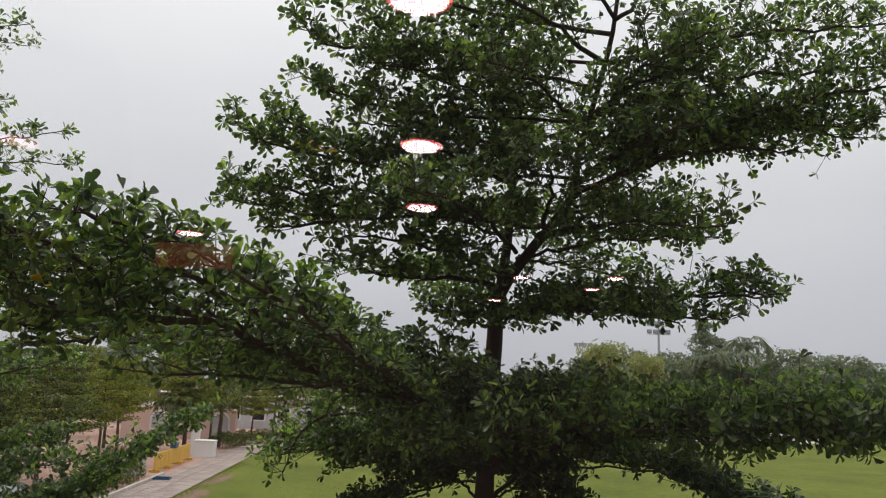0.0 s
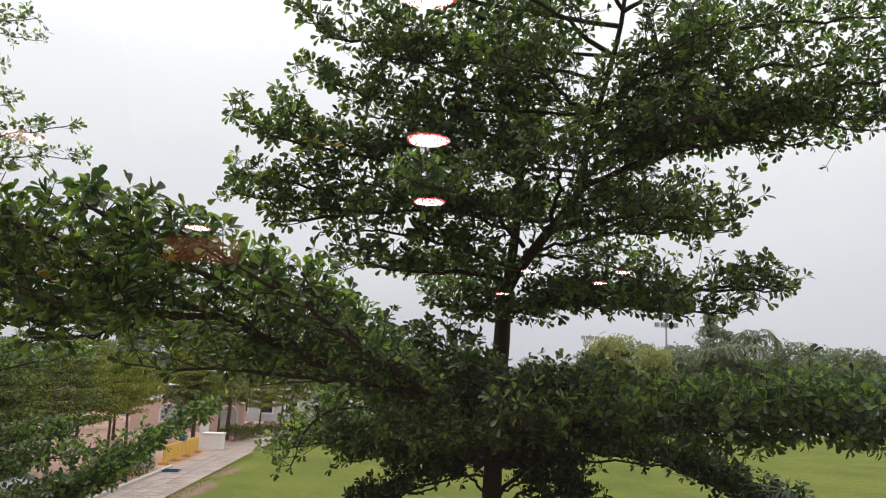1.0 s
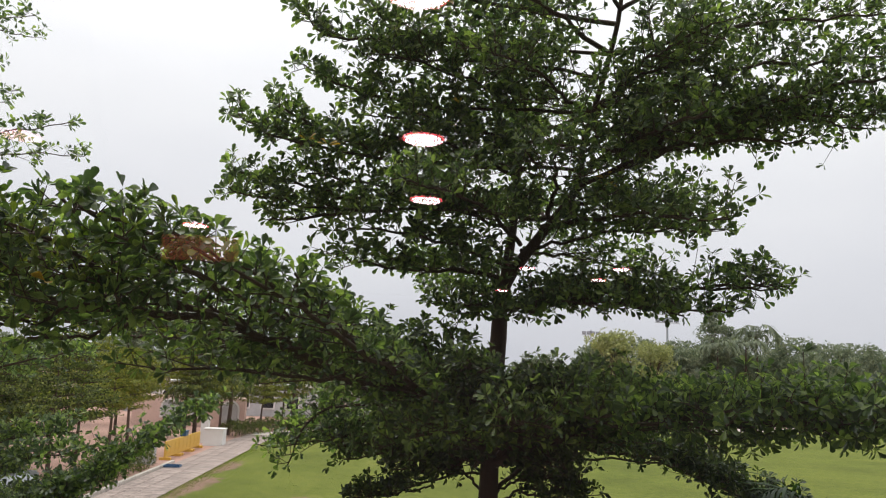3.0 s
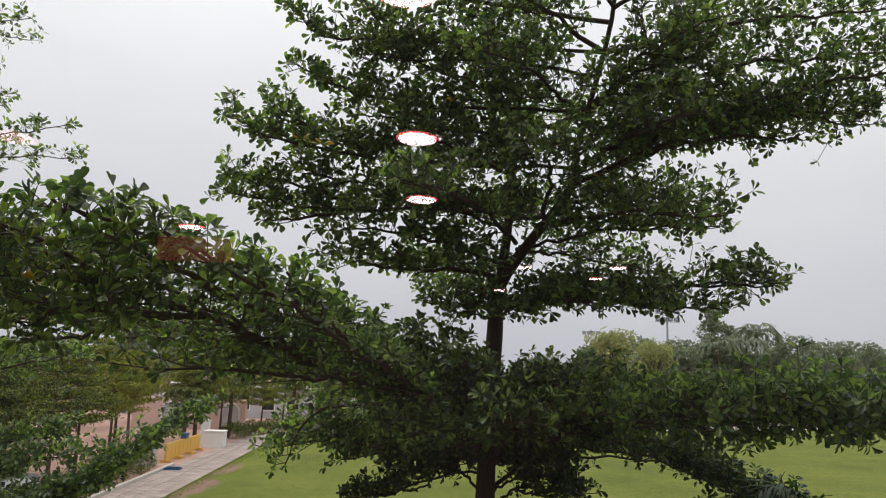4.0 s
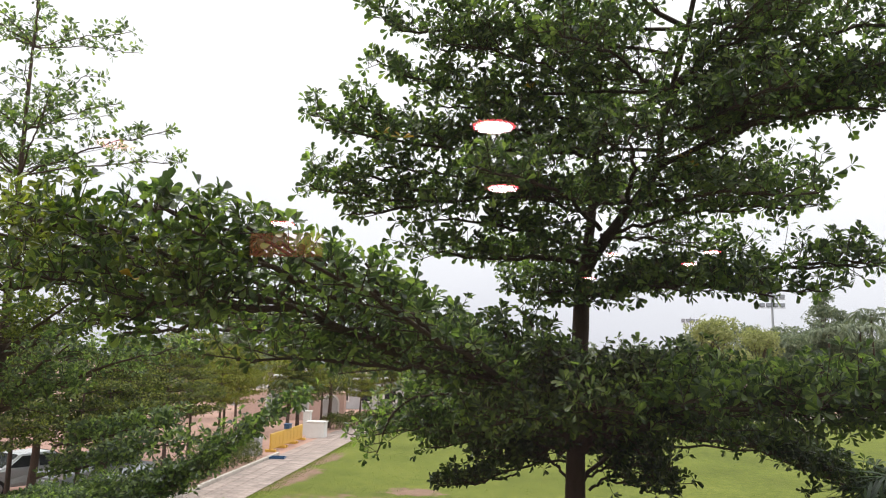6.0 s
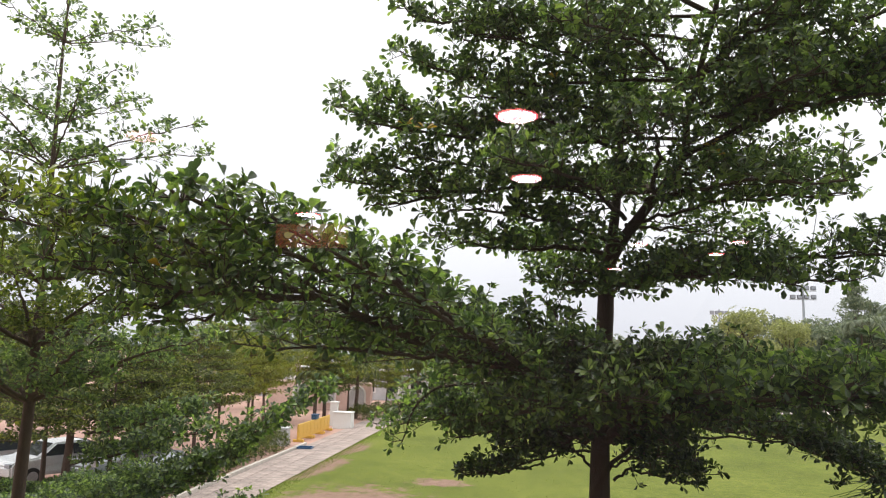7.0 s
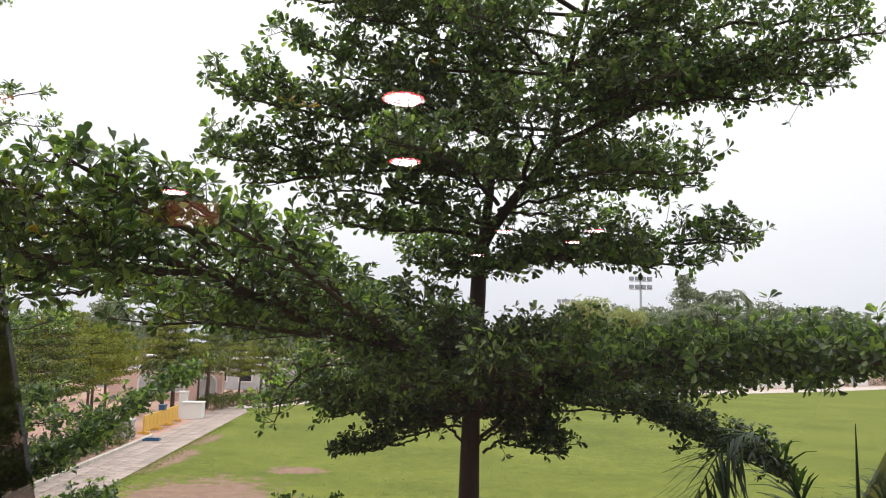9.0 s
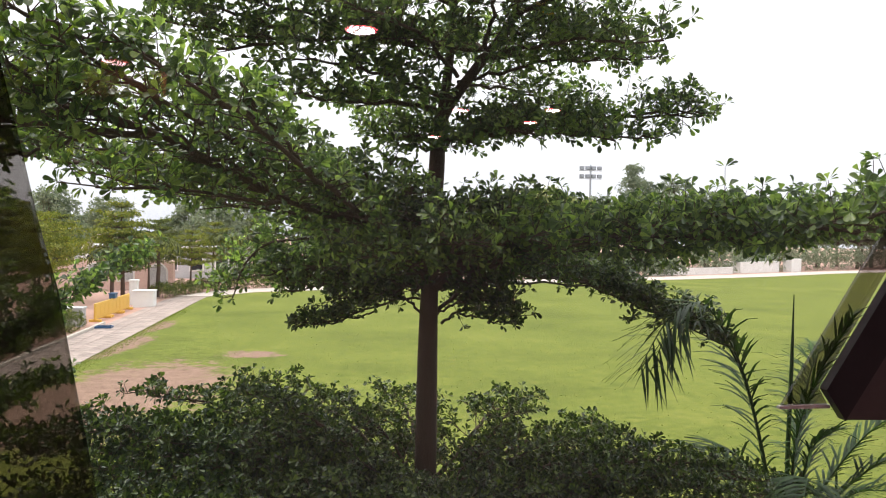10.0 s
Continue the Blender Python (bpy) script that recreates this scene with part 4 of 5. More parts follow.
# ---- grass blades standing out of the lawn ----
def grass():
    r = np.random.default_rng(15)
    n = 16000
    y = 13 + 34 * r.uniform(0, 1, n) ** 1.3
    x = path_right(y) + 0.02 + 34 * r.uniform(0, 1, n) ** 1.2
    near = r.uniform(0, 1, n) < 0.6
    x[near] = path_right(y[near]) + np.abs(r.normal(0, 0.3, near.sum())) - 0.05
    bare = ((x + 7.7) / 2.6) ** 2 + ((y - 23.0) / 4.8) ** 2 < 1
    keep = ~bare | (r.uniform(0, 1, n) < 0.12)
    x, y = x[keep], y[keep]
    n = len(x)
    p = np.stack([x, y, np.full(n, 0.02)], 1)
    a = r.uniform(0, 2 * math.pi, n)
    w = np.stack([np.cos(a), np.sin(a), np.zeros(n)], 1) * r.uniform(0.012, 0.03, n)[:, None]
    tip = p + np.stack([r.normal(0, 0.03, n), r.normal(0, 0.03, n), r.uniform(0.02, 0.05, n)], 1)
    v = np.stack([p - w, p + w, tip], 1).reshape(-1, 3)
    g = array_mesh("grass", v, np.arange(3 * n).reshape(-1, 3), M_GRASS)
    tagged(g, "short green grass blades on the lawn", "grass", kind="stuff")


grass()


# ---- hedges ----
def hedge(line, width, height, label, leaf=0.09, count=2600, seed=1, material=None):
    r = np.random.default_rng(seed)
    p = np.array(line, float)
    seg = np.linalg.norm(np.diff(p, axis=0), axis=1)
    cum = np.concatenate([[0], np.cumsum(seg)])
    h = thing("hedge", label, "hedge", at=(p[0][0], p[0][1], 0))
    f = r.uniform(0, cum[-1], count)
    c = np.stack([np.interp(f, cum, p[:, 0]), np.interp(f, cum, p[:, 1])], 1)
    ang = r.uniform(0, math.pi, count)
    lump = 1 + 0.12 * np.sin(f * 2.1) + 0.08 * np.sin(f * 5.3)
    off = np.cos(ang)[:, None] * unit(np.array([p[-1][1] - p[0][1], p[0][0] - p[-1][0]]))[None] * width / 2
    z = np.sin(ang) ** 0.5 * height * lump * r.uniform(0.55, 1.05, count)
    pos = np.stack([c[:, 0] + off[:, 0] - p[0][0], c[:, 1] + off[:, 1] - p[0][1], z], 1)
    ax = np.stack([off[:, 0], off[:, 1], np.full(count, 0.6)], 1) + r.normal(0, 0.4, (count, 3))
    v, t = rosettes(r, pos, ax, 6, leaf)
    o = array_mesh("foliage", v, t, material or M_LEAF_FAR, h)
    o["kind"] = "stuff"
    w = Wood()
    for k in range(int(cum[-1] / 0.5)):
        q = np.array([np.interp(k * 0.5, cum, p[:, 0]) - p[0][0], np.interp(k * 0.5, cum, p[:, 1]) - p[0][1], -0.02])
        w.tube([q, q + (r.normal(0, 0.05), r.normal(0, 0.05), height * 0.4), q + (r.normal(0, 0.12), r.normal(0, 0.12), height * 0.85)], [0.02, 0.014, 0.006], 4)
    w.make("stems", M_BARK, h)["kind"] = "stuff"
    return h


hedge([(-14.1, 24), (-15.0, 31), (-15.6, 37.5)], 1.1, 0.85, "low clipped green hedge behind the path kerb", 0.1, 2600, 3)
hedge([(-13.3, 15), (-13.9, 23)], 1.3, 1.25, "shaggy green shrubs beside the path kerb", 0.13, 2200, 7, M_LEAF)
hedge([(-18.6, 20.2), (-16.6, 22.2), (-15.6, 24.6)], 1.1, 0.6, "shaggy green shrubs in front of parked cars", 0.13, 2200, 8, M_LEAF)
hedge([(-17.2, 55), (-16.0, 61), (-13.5, 66.0)], 1.4, 1.0, "dark green clipped hedge at the bend of the path", 0.12, 2200, 4)
hedge([(-13.2, 66.3), (-6.5, 74.0), (4.5, 82.2)], 1.4, 1.0, "dark green clipped hedge along the far pavement", 0.13, 3000, 6)


# ---- background trees ----
def tier_tree(name, label, height, leaf_mat, seed, leaf=0.15, group="trees beyond the path", clear=0.33, reach=1.9, dens=1.0, flat=0.2):
    """A small tiered tree: whorls of near-level limbs with leaf sprays lying along them."""
    r = np.random.default_rng(seed)
    tree = thing(name, label, "tree", group)
    w = Wood()
    lean = r.normal(0, 0.06, 2)
    tp = smooth_path([(0, 0, -0.1), (lean[0], lean[1], height * 0.45), (lean[0] * 2, lean[1] * 2, height)], 14)
    w.tube(tp, np.linspace(0.10, 0.015, 14), 8)
    w.make("trunk", M_BARK, tree)
    pos, ax = [], []
    lw = Wood()
    tiers = 6
    for k in range(tiers):
        z = height * (clear + (0.97 - clear) * k / (tiers - 1))
        rad = reach * (1 - 0.72 * (k / (tiers - 1)) ** 1.5) * r.uniform(0.85, 1.1)
        for i in range(7):
            a = 2 * math.pi * (i + r.uniform(-0.3, 0.3)) / 7
            d = np.array((math.cos(a), math.sin(a), r.uniform(0.05, 0.3)))
            ln = rad * r.uniform(0.7, 1.15)
            s = np.array((lean[0] * 2 * z / height, lean[1] * 2 * z / height, z - 0.15))
            q = s + d * ln * np.linspace(0, 1, 6)[:, None]
            lw.tube(q, np.linspace(0.022, 0.006, 6), 4)
            m = int(24 * ln * dens)
            f = r.uniform(0.12, 1, m) ** 0.8
            sw = r.normal(0, 0.24, (m, 3)) * np.array((1, 1, flat)) * (1.15 - 0.5 * f)[:, None] * (0.6 + 0.4 * ln)
            pos.append(s + d * ln * f[:, None] + sw + (0, 0, 0.06))
            ax.append(d * 0.5 + r.normal(0, 0.4, (m, 3)) + (0, 0, 0.7))
    lw.make("limbs", M_BARK, tree)["kind"] = "stuff"
    v, t = rosettes(r, np.vstack(pos), np.vstack(ax), 5, leaf)
    o = array_mesh("crown", v, t, leaf_mat, tree)
    o["kind"] = "stuff"
    return tree


def place(proto, spots):
    """The first spot takes the prototype itself, the others take copies."""
    first = True
    for x, y, rz, s in spots:
        m = pose(x, y, 0, 0, 0, rz) @ Matrix.Diagonal((s, s, s, 1))
        if first:
            proto.matrix_basis = m
            first = False
        else:
            c = copy_thing(proto, Matrix.Identity(4))
            c.matrix_basis = m


green_a = tier_tree("young_tree", "young tiered green tree on bare earth", 5.4, M_LEAF_FAR, 31, clear=0.42)
place(green_a, [(-15.9, 19.5, 10, 1.0), (-15.3, 22.8, 35, 0.95), (-25.5, 69, 90, 1.15), (-16.6, 27.0, 80, 1.02), (-18.6, 36.5, 150, 1.0), (-24.5, 27.5, 220, 1.15), (-23.5, 38.5, 300, 1.1), (-28, 46, 40, 1.15), (-34, 40, 130, 1.3)])
green_b = tier_tree("young_tree", "young tiered green tree with spreading crown", 5.2, M_LEAF_FAR, 47, reach=2.3, clear=0.45)
place(green_b, [(-17.8, 22.8, 0, 1.0), (-16.0, 25.4, 45, 0.95), (-18.6, 52.6, 60, 0.9), (-21, 68, 100, 1.15), (-29.5, 68, 10, 1.2), (-17.3, 31.8, 90, 1.05), (-20.5, 33.5, 200, 1.05), (-27, 33, 250, 1.2), (-24, 52, 20, 1.15), (-19.5, 60.5, 120, 1.05), (-13.2, 72, 210, 1.2), (-33, 56, 330, 1.4)])
yellow = tier_tree("young_tree", "young tree with yellow-green feathery tiers", 5.3, M_LEAF_YELLOW, 59, reach=2.5, clear=0.45, dens=1.25)
place(yellow, [(-19.6, 42.0, 0, 1.05), (-21.5, 48.5, 70, 1.12), (-19.2, 54, 140, 1.3), (-31, 60, 220, 1.5), (-16.5, 68.5, 300, 1.1), (-16.8, 62.5, 200, 0.95)])
def round_tree(name, label, height, leaf_mat, seed, leaf=0.5, spread=4.5, taper=0.55):
    """A broad tree: forked limbs and a crown of many uneven leaf clumps with gaps."""
    r = np.random.default_rng(seed)
    tree = thing(name, label, "tree", "trees beyond the lawn")
    w = Wood()
    w.tube(smooth_path([(0, 0, -0.2), (0.1, 0.1, height * 0.25), (0.2, 0, height * 0.55)], 8), np.linspace(0.32, 0.14, 8), 7)
    pos, ax = [], []
    for k in range(26):
        a, e = r.uniform(0, 2 * math.pi), r.uniform(0.05, 1.0)
        c = np.array((math.cos(a) * spread * r.uniform(0.2, 0.85) * (1.1 - taper * e), math.sin(a) * spread * r.uniform(0.2, 0.85) * (1.1 - taper * e), height * (0.36 + 0.55 * e)))
        w.tube([(0.1, 0.05, height * 0.35), c * 0.6 + np.array((0, 0, height * 0.16)), c], [0.09, 0.05, 0.02], 4)
        size = spread * r.uniform(0.2, 0.36) * (1.0 if taper < 0.7 else 1.15 - 0.7 * e)
        m = 42
        d = unit(r.normal(size=(m, 3)))
        pos.append(c + d * size * r.uniform(0.5, 1.05, m)[:, None] * np.array((1, 1, 0.7)))
        ax.append(d + (0, 0, 0.5))
    w.make("trunk", M_BARK, tree)
    v, t = rosettes(r, np.vstack(pos), np.vstack(ax), 5, leaf)
    o = array_mesh("crown", v, t, leaf_mat, tree)
    o["kind"] = "stuff"
    return tree


far_yellow = round_tree("broad_tree", "yellow-green spreading tree beyond the lawn", 11.5, M_LEAF_YELLOW_HAZED, 61, leaf=0.4, spread=5.0)
place(far_yellow, [(20.0, 103, 0, 1.08), (25.5, 106, 120, 0.98)])
rb = np.random.default_rng(77)
far_a = round_tree("broad_tree", "broad tree in a far belt, dull green with painted haze", 10.5, M_LEAF_HAZED, 71)
far_b = round_tree("broad_tree", "rounded tree in a far belt, grey-green with painted haze", 11.5, M_LEAF_HAZED, 73, spread=5.2)
spots_a, spots_b = [], []
for i in range(54):
    x = -100 + i * 4.9 + rb.uniform(-2, 2)
    yb = 118 + 0.42 * max(0, x - 5) + rb.uniform(-4, 10) - 0.12 * max(0, -x)
    (spots_a if i % 2 else spots_b).append((x, yb, rb.uniform(0, 360), rb.uniform(0.7, 0.95) if x < 20 else rb.uniform(1.0, 1.25) if x < 40 else rb.uniform(1.1, 1.35)))
place(far_a, spots_a + [(34, 124, 40, 1.15), (57, 135, 200, 1.2), (2, 99, 10, 0.8)])
place(far_b, spots_b + [(46, 140, 90, 1.15), (-8, 97, 70, 0.8), (-22, 92, 170, 0.75), (-38, 84, 200, 0.85)])
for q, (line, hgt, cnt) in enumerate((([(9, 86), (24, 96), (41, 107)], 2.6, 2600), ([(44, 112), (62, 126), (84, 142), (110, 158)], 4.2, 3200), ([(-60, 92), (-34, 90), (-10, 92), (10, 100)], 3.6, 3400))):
    hedge(line, 3.5, hgt, "belt of overgrown shrubs behind the pavement, dull green with painted haze", 0.42, cnt, 120 + q, M_LEAF_HAZED)
conifer = round_tree("broad_tree", "tall narrow tree rising above the far belt", 17.5, M_LEAF_HAZED, 83, leaf=0.42, spread=7.0, taper=1.0)
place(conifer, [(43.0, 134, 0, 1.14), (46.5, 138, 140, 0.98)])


# ---- palms ----
def frond(r, tree, via, blade, pairs, stalk=0.15, width=0.024, droop=0.5, material=None, r0=0.014):
    """A feather palm leaf: a curved stalk with two ranks of narrow hanging leaflets."""
    p = smooth_path(via, 24)
    w = Wood()
    w.tube(p, np.linspace(r0, r0 * 0.2, 24), 6)
    rach = w.make("stalk", material or M_PALM, tree)
    vs, ts, n = [], [], 0
    cum = np.linspace(0, 1, 24)
    head = p[-1] - p[0]
    across = unit(np.array((head[1], -head[0], 0.0)))
    for k in range(pairs):
        f = stalk + (1 - stalk) * (k + r.uniform(-0.3, 0.3)) / pairs
        f = min(max(f, 0), 0.995)
        c = np.array([np.interp(f, cum, p[:, j]) for j in range(3)])
        c2 = np.array([np.interp(min(1, f + 0.05), cum, p[:, j]) for j in range(3)])
        tan = unit(c2 - c + 1e-6)
        side = unit(across - tan * (across @ tan))
        ln = blade * (0.5 + 0.5 * math.sin(math.pi * min(1, 0.15 + 0.75 * (f - stalk) / (1 - stalk)))) * r.uniform(0.85, 1.1)
        for sgn in (-1, 1):
            d = unit(tan * r.uniform(0.5, 0.9) + sgn * side * r.uniform(0.7, 1.1) + np.array((0, 0, r.uniform(-0.05, 0.4))) + r.normal(0, 0.18, 3))
            wd = unit(np.cross(d, (0, 0, 1)) + 1e-6) * width * 0.5
            u = np.array([0, 0.3, 0.65, 1.0])[:, None]
            mid = c + d * ln * u + np.array((0, 0, -droop)) * ln * u ** 2
            wid = np.array([0.5, 1.0, 0.8, 0.05])[:, None]
            vs.append(np.vstack([mid - wd * wid, mid + wd * wid + (0, 0, 0.004)]))
            for q in range(3):
                ts += [(n + q, n + q + 1, n + q + 5), (n + q, n + q + 5, n + q + 4)]
            n += 8
    o = array_mesh("leaflets", np.vstack(vs), np.array(ts), material or M_PALM, rach)
    o["kind"] = "stuff"


def near_palm():
    r = np.random.default_rng(91)
    b = np.array((3.7, 6.3, 0.0))
    tree = thing("areca_palm", "clump of areca palm with arching feathery fronds", "palm", at=tuple(b))
    w = Wood()
    for dx, dy, h in ((0, 0, 2.5), (-0.18, 0.1, 2.2), (0.2, -0.1, 2.3), (0.45, 0.15, 2.0)):
        w.tube(smooth_path([(dx, dy, -0.05), (dx * 1.2, dy * 1.2, h * 0.5), (dx * 1.3, dy, h)], 8), np.linspace(0.05, 0.03, 8), 8)
    w.make("stems", M_BARK, tree)["kind"] = "stuff"

    def F(via, blade, pairs, **kw):
        frond(r, tree, [np.array(p) - b for p in via], blade, pairs, **kw)

    F([(3.6, 6.2, 2.2), (3.25, 5.85, 3.1), (2.98, 5.72, 3.8), (2.66, 5.66, 4.25), (2.36, 5.62, 4.15), (2.1, 5.6, 3.72)], 0.52, 46, stalk=0.12, droop=0.35, width=0.024)
    F([(3.75, 6.25, 2.2), (3.72, 6.15, 3.0), (3.85, 6.05, 3.6), (4.1, 5.95, 4.15)], 0.55, 72, droop=0.3, width=0.022)
    F([(3.85, 6.3, 2.1), (4.1, 6.2, 2.7), (4.5, 6.1, 3.2), (5.0, 6.0, 3.3)], 0.55, 60, droop=0.4)
    F([(3.65, 6.15, 2.1), (3.5, 5.7, 2.6), (3.35, 5.3, 2.95), (3.1, 4.9, 2.95)], 0.5, 60, droop=0.5)
    F([(3.9, 6.2, 2.0), (4.2, 5.7, 2.6), (4.5, 5.3, 2.9), (4.8, 4.9, 2.85)], 0.5, 60, droop=0.45)
    F([(3.8, 6.4, 2.3), (4.2, 6.9, 3.1), (4.5, 7.2, 3.6), (4.9, 7.5, 3.7)], 0.55, 60, droop=0.4)
    F([(3.49, 6.10, 2.43), (3.21, 5.90, 3.32), (2.98, 5.80, 3.82), (2.72, 5.75, 4.08), (2.41, 5.70, 4.06), (2.22, 5.65, 3.70)], 0.54, 40, droop=0.3, width=0.024)
    for via in ([(3.68, 6.20, 2.19), (3.30, 6.00, 2.76), (2.95, 5.90, 3.01), (2.57, 5.80, 3.01)],
                [(3.73, 6.20, 2.19), (3.76, 6.10, 2.68), (3.80, 6.00, 3.01), (3.94, 5.90, 3.18)],
                [(3.84, 6.20, 2.09), (4.02, 6.00, 2.56), (4.25, 5.90, 2.84), (4.48, 5.80, 3.02)],
                [(3.72, 6.00, 2.17), (3.79, 5.70, 2.57), (3.90, 5.50, 2.78), (4.16, 5.40, 2.82)],
                [(3.52, 6.00, 2.17), (3.11, 5.70, 2.62), (2.73, 5.50, 2.83), (2.37, 5.40, 2.82)]):
        F(via, 0.42, 34, droop=0.3, width=0.024)
    w = Wood()
    w.tube([(-0.03, -0.1, 2.1), (-0.02, -0.1, 3.0), (-0.005, -0.1, 3.7), (0.0, -0.1, 4.31)], [0.018, 0.02, 0.017, 0.004], 6)
    w.make("spear_leaf", M_PALM, tree, "unopened upright green spear leaf")


near_palm()


def far_palm(label, height, seed, group):
    r = np.random.default_rng(seed)
    tree = thing("feather_palm", label, "palm", group)
    w = Wood()
    w.tube(smooth_path([(0, 0, -0.1), (0.1, 0.05, height * 0.5), (0.0, 0.1, height * 0.8)], 10), np.linspace(0.17, 0.11, 10), 8)
    w.make("trunk", M_BARK, tree)
    for k in range(13):
        a = 2 * math.pi * k / 13 + r.uniform(-0.2, 0.2)
        e = r.uniform(0.2, 1.1)
        ln = height * (0.36 if height < 10 else 0.24)
        c = np.array((math.cos(a), math.sin(a), 0))
        top = np.array((0, 0.1, height * 0.79))
        frond(r, tree, [top, top + c * ln * 0.35 + (0, 0, ln * 0.45 * e), top + c * ln * 0.75 + (0, 0, ln * 0.35 * e), top + c * ln + (0, 0, ln * (0.35 * e - 0.45))], ln * 0.3, 26, 0.12, 0.075 * height / 5, 0.6, M_LEAF_HAZED if height > 10 else M_LEAF_FAR, 0.02 * height / 5)
    return tree


palm_a = far_palm("feather palm beside the gate", 4.6, 101, "palms by the gate")
place(palm_a, [(-16.7, 22.4, 30, 0.85), (-17.6, 56.5, 0, 1.0), (-19.2, 52.0, 80, 0.85), (-22.2, 24.5, 200, 0.7), (-15.2, 67.5, 140, 1.1)])
palm_b = far_palm("tall feather palm above the far belt", 15.5, 107, "palms beyond the lawn")
place(palm_b, [(50.0, 133, 0, 1.15), (40.5, 124, 120, 0.92), (46.0, 127, 200, 0.98)])


# ---- gate, barriers and small things along the path ----
def barrier(x, y, rz):
    b = thing("barrier", "yellow plastic crowd barrier standing beside the path", "barrier", "yellow barriers", at=(x, y, 0), rz=rz)
    bm = bmesh.new()
    box(bm, (-1.2, -0.05, 0.12), (1.2, 0.05, 0.98), 0.04)
    part("panel", bm, M_YELLOW, b)
    for k in (-0.8, 0.0, 0.8):
        box_part("slot", (k - 0.28, -0.062, 0.32), (k + 0.28, 0.062, 0.8), M_YELLOW, b, 0.01)
    for k in (-1.0, 1.0):
        box_part("foot", (k - 0.1, -0.3, 0.0), (k + 0.1, 0.3, 0.14), M_YELLOW, b, 0.02)
    return b


for k in range(3):
    barrier(-15.75 - 0.25 * k, 41.2 + 2.4 * k, 96)

pier = thing("gate_pier", "low white painted block at the gate", "pier", at=(-16.0, 48.9, 0), rz=6)
box_part("block", (-0.6, -0.5, -0.05), (0.65, 0.5, 1.0), M_WHITE, pier, 0.03)
box_part("coping", (-0.64, -0.54, 1.0), (0.69, 0.54, 1.08), M_WHITE, pier, 0.02)
post = thing("gate_post", "square white gate post behind the barriers", "post", at=(-17.1, 50.2, 0), rz=6)
box_part("shaft", (-0.25, -0.25, -0.05), (0.25, 0.25, 1.55), M_WHITE, post, 0.02)
box_part("cap", (-0.3, -0.3, 1.55), (0.3, 0.3, 1.65), M_WHITE, post, 0.02)
bin_box = thing("concrete_box", "grey concrete box beside the hedge", "box", at=(-16.3, 38.4, 0), rz=8)
box_part("body", (-0.75, -0.4, -0.02), (0.75, 0.4, 0.85), M_GREYWALL, bin_box, 0.03)
box_part("lid", (-0.8, -0.45, 0.85), (0.8, 0.45, 0.95), M_GREYWALL, bin_box, 0.02)
tray = thing("tray", "blue plastic tray lying on the path edge", "tray", at=(-14.1, 37.3, 0.06), rz=10)
bm = bmesh.new()
box(bm, (-0.38, -0.3, 0.0), (0.38, 0.3, 0.02), 0.006)
for lo, hi in (((-0.38, -0.3, 0.02), (0.38, -0.27, 0.09)), ((-0.38, 0.27, 0.02), (0.38, 0.3, 0.09)), ((-0.38, -0.27, 0.02), (-0.35, 0.27, 0.09)), ((0.35, -0.27, 0.02), (0.38, 0.27, 0.09))):
    box(bm, lo, hi, 0)
tray_body = part("body", bm, M_BLUE, tray)
crate = thing("crate", "small blue crate on top of a yellow barrier", "crate", at=(-16.0, 43.6, 0.98), rz=96)
box_part("body", (-0.3, -0.16, 0.0), (0.3, 0.16, 0.28), M_BLUE, crate, 0.03)
box_part("rim", (-0.33, -0.19, 0.24), (0.33, 0.19, 0.3), M_BLUE, crate, 0.01)


def arch_wall(name, label, at, rz, length, height, depth, openings, material, trim, category="building", roof=True):
    """A walled block with round-headed openings set back in it, white surrounds and a flat roof."""
    h = thing(name, label, category, at=at, rz=rz)
    box_part("wall", (-length / 2, 0, -0.1), (length / 2, depth, height), material, h, 0.02)
    if roof:
        box_part("roof", (-length / 2 - 0.2, -0.25, height), (length / 2 + 0.2, depth + 0.2, height + 0.22), M_WHITE, h, 0.02)
    for x, w, z0, z1 in openings:
        for nm, grow, y0, y1, mat in (("surround", 0.14, -0.07, 0.02, trim), ("opening", 0.0, -0.09, 0.0, M_GREYWALL if material in (M_PINK, M_WHITE) else M_DARKGLASS)):
            ring = [(x - w / 2 - grow, z0 - grow), (x + w / 2 + grow, z0 - grow)]
            for k in range(9):
                a = math.pi * k / 8
                ring.append((x + (w / 2 + grow) * math.cos(a), z1 - w / 2 + (w / 2 + grow) * math.sin(a)))
            bm = bmesh.new()
            fr = [bm.verts.new((px, y0, pz)) for px, pz in ring]
            bk = [bm.verts.new((px, y1, pz)) for px, pz in ring]
            bm.faces.new(fr)
            for q in range(len(ring)):
                bm.faces.new((fr[q], bk[q], bk[(q + 1) % len(ring)], fr[(q + 1) % len(ring)]))
            bmesh.ops.recalc_face_normals(bm, faces=bm.faces)
            part(nm, bm, mat, h)
    return h


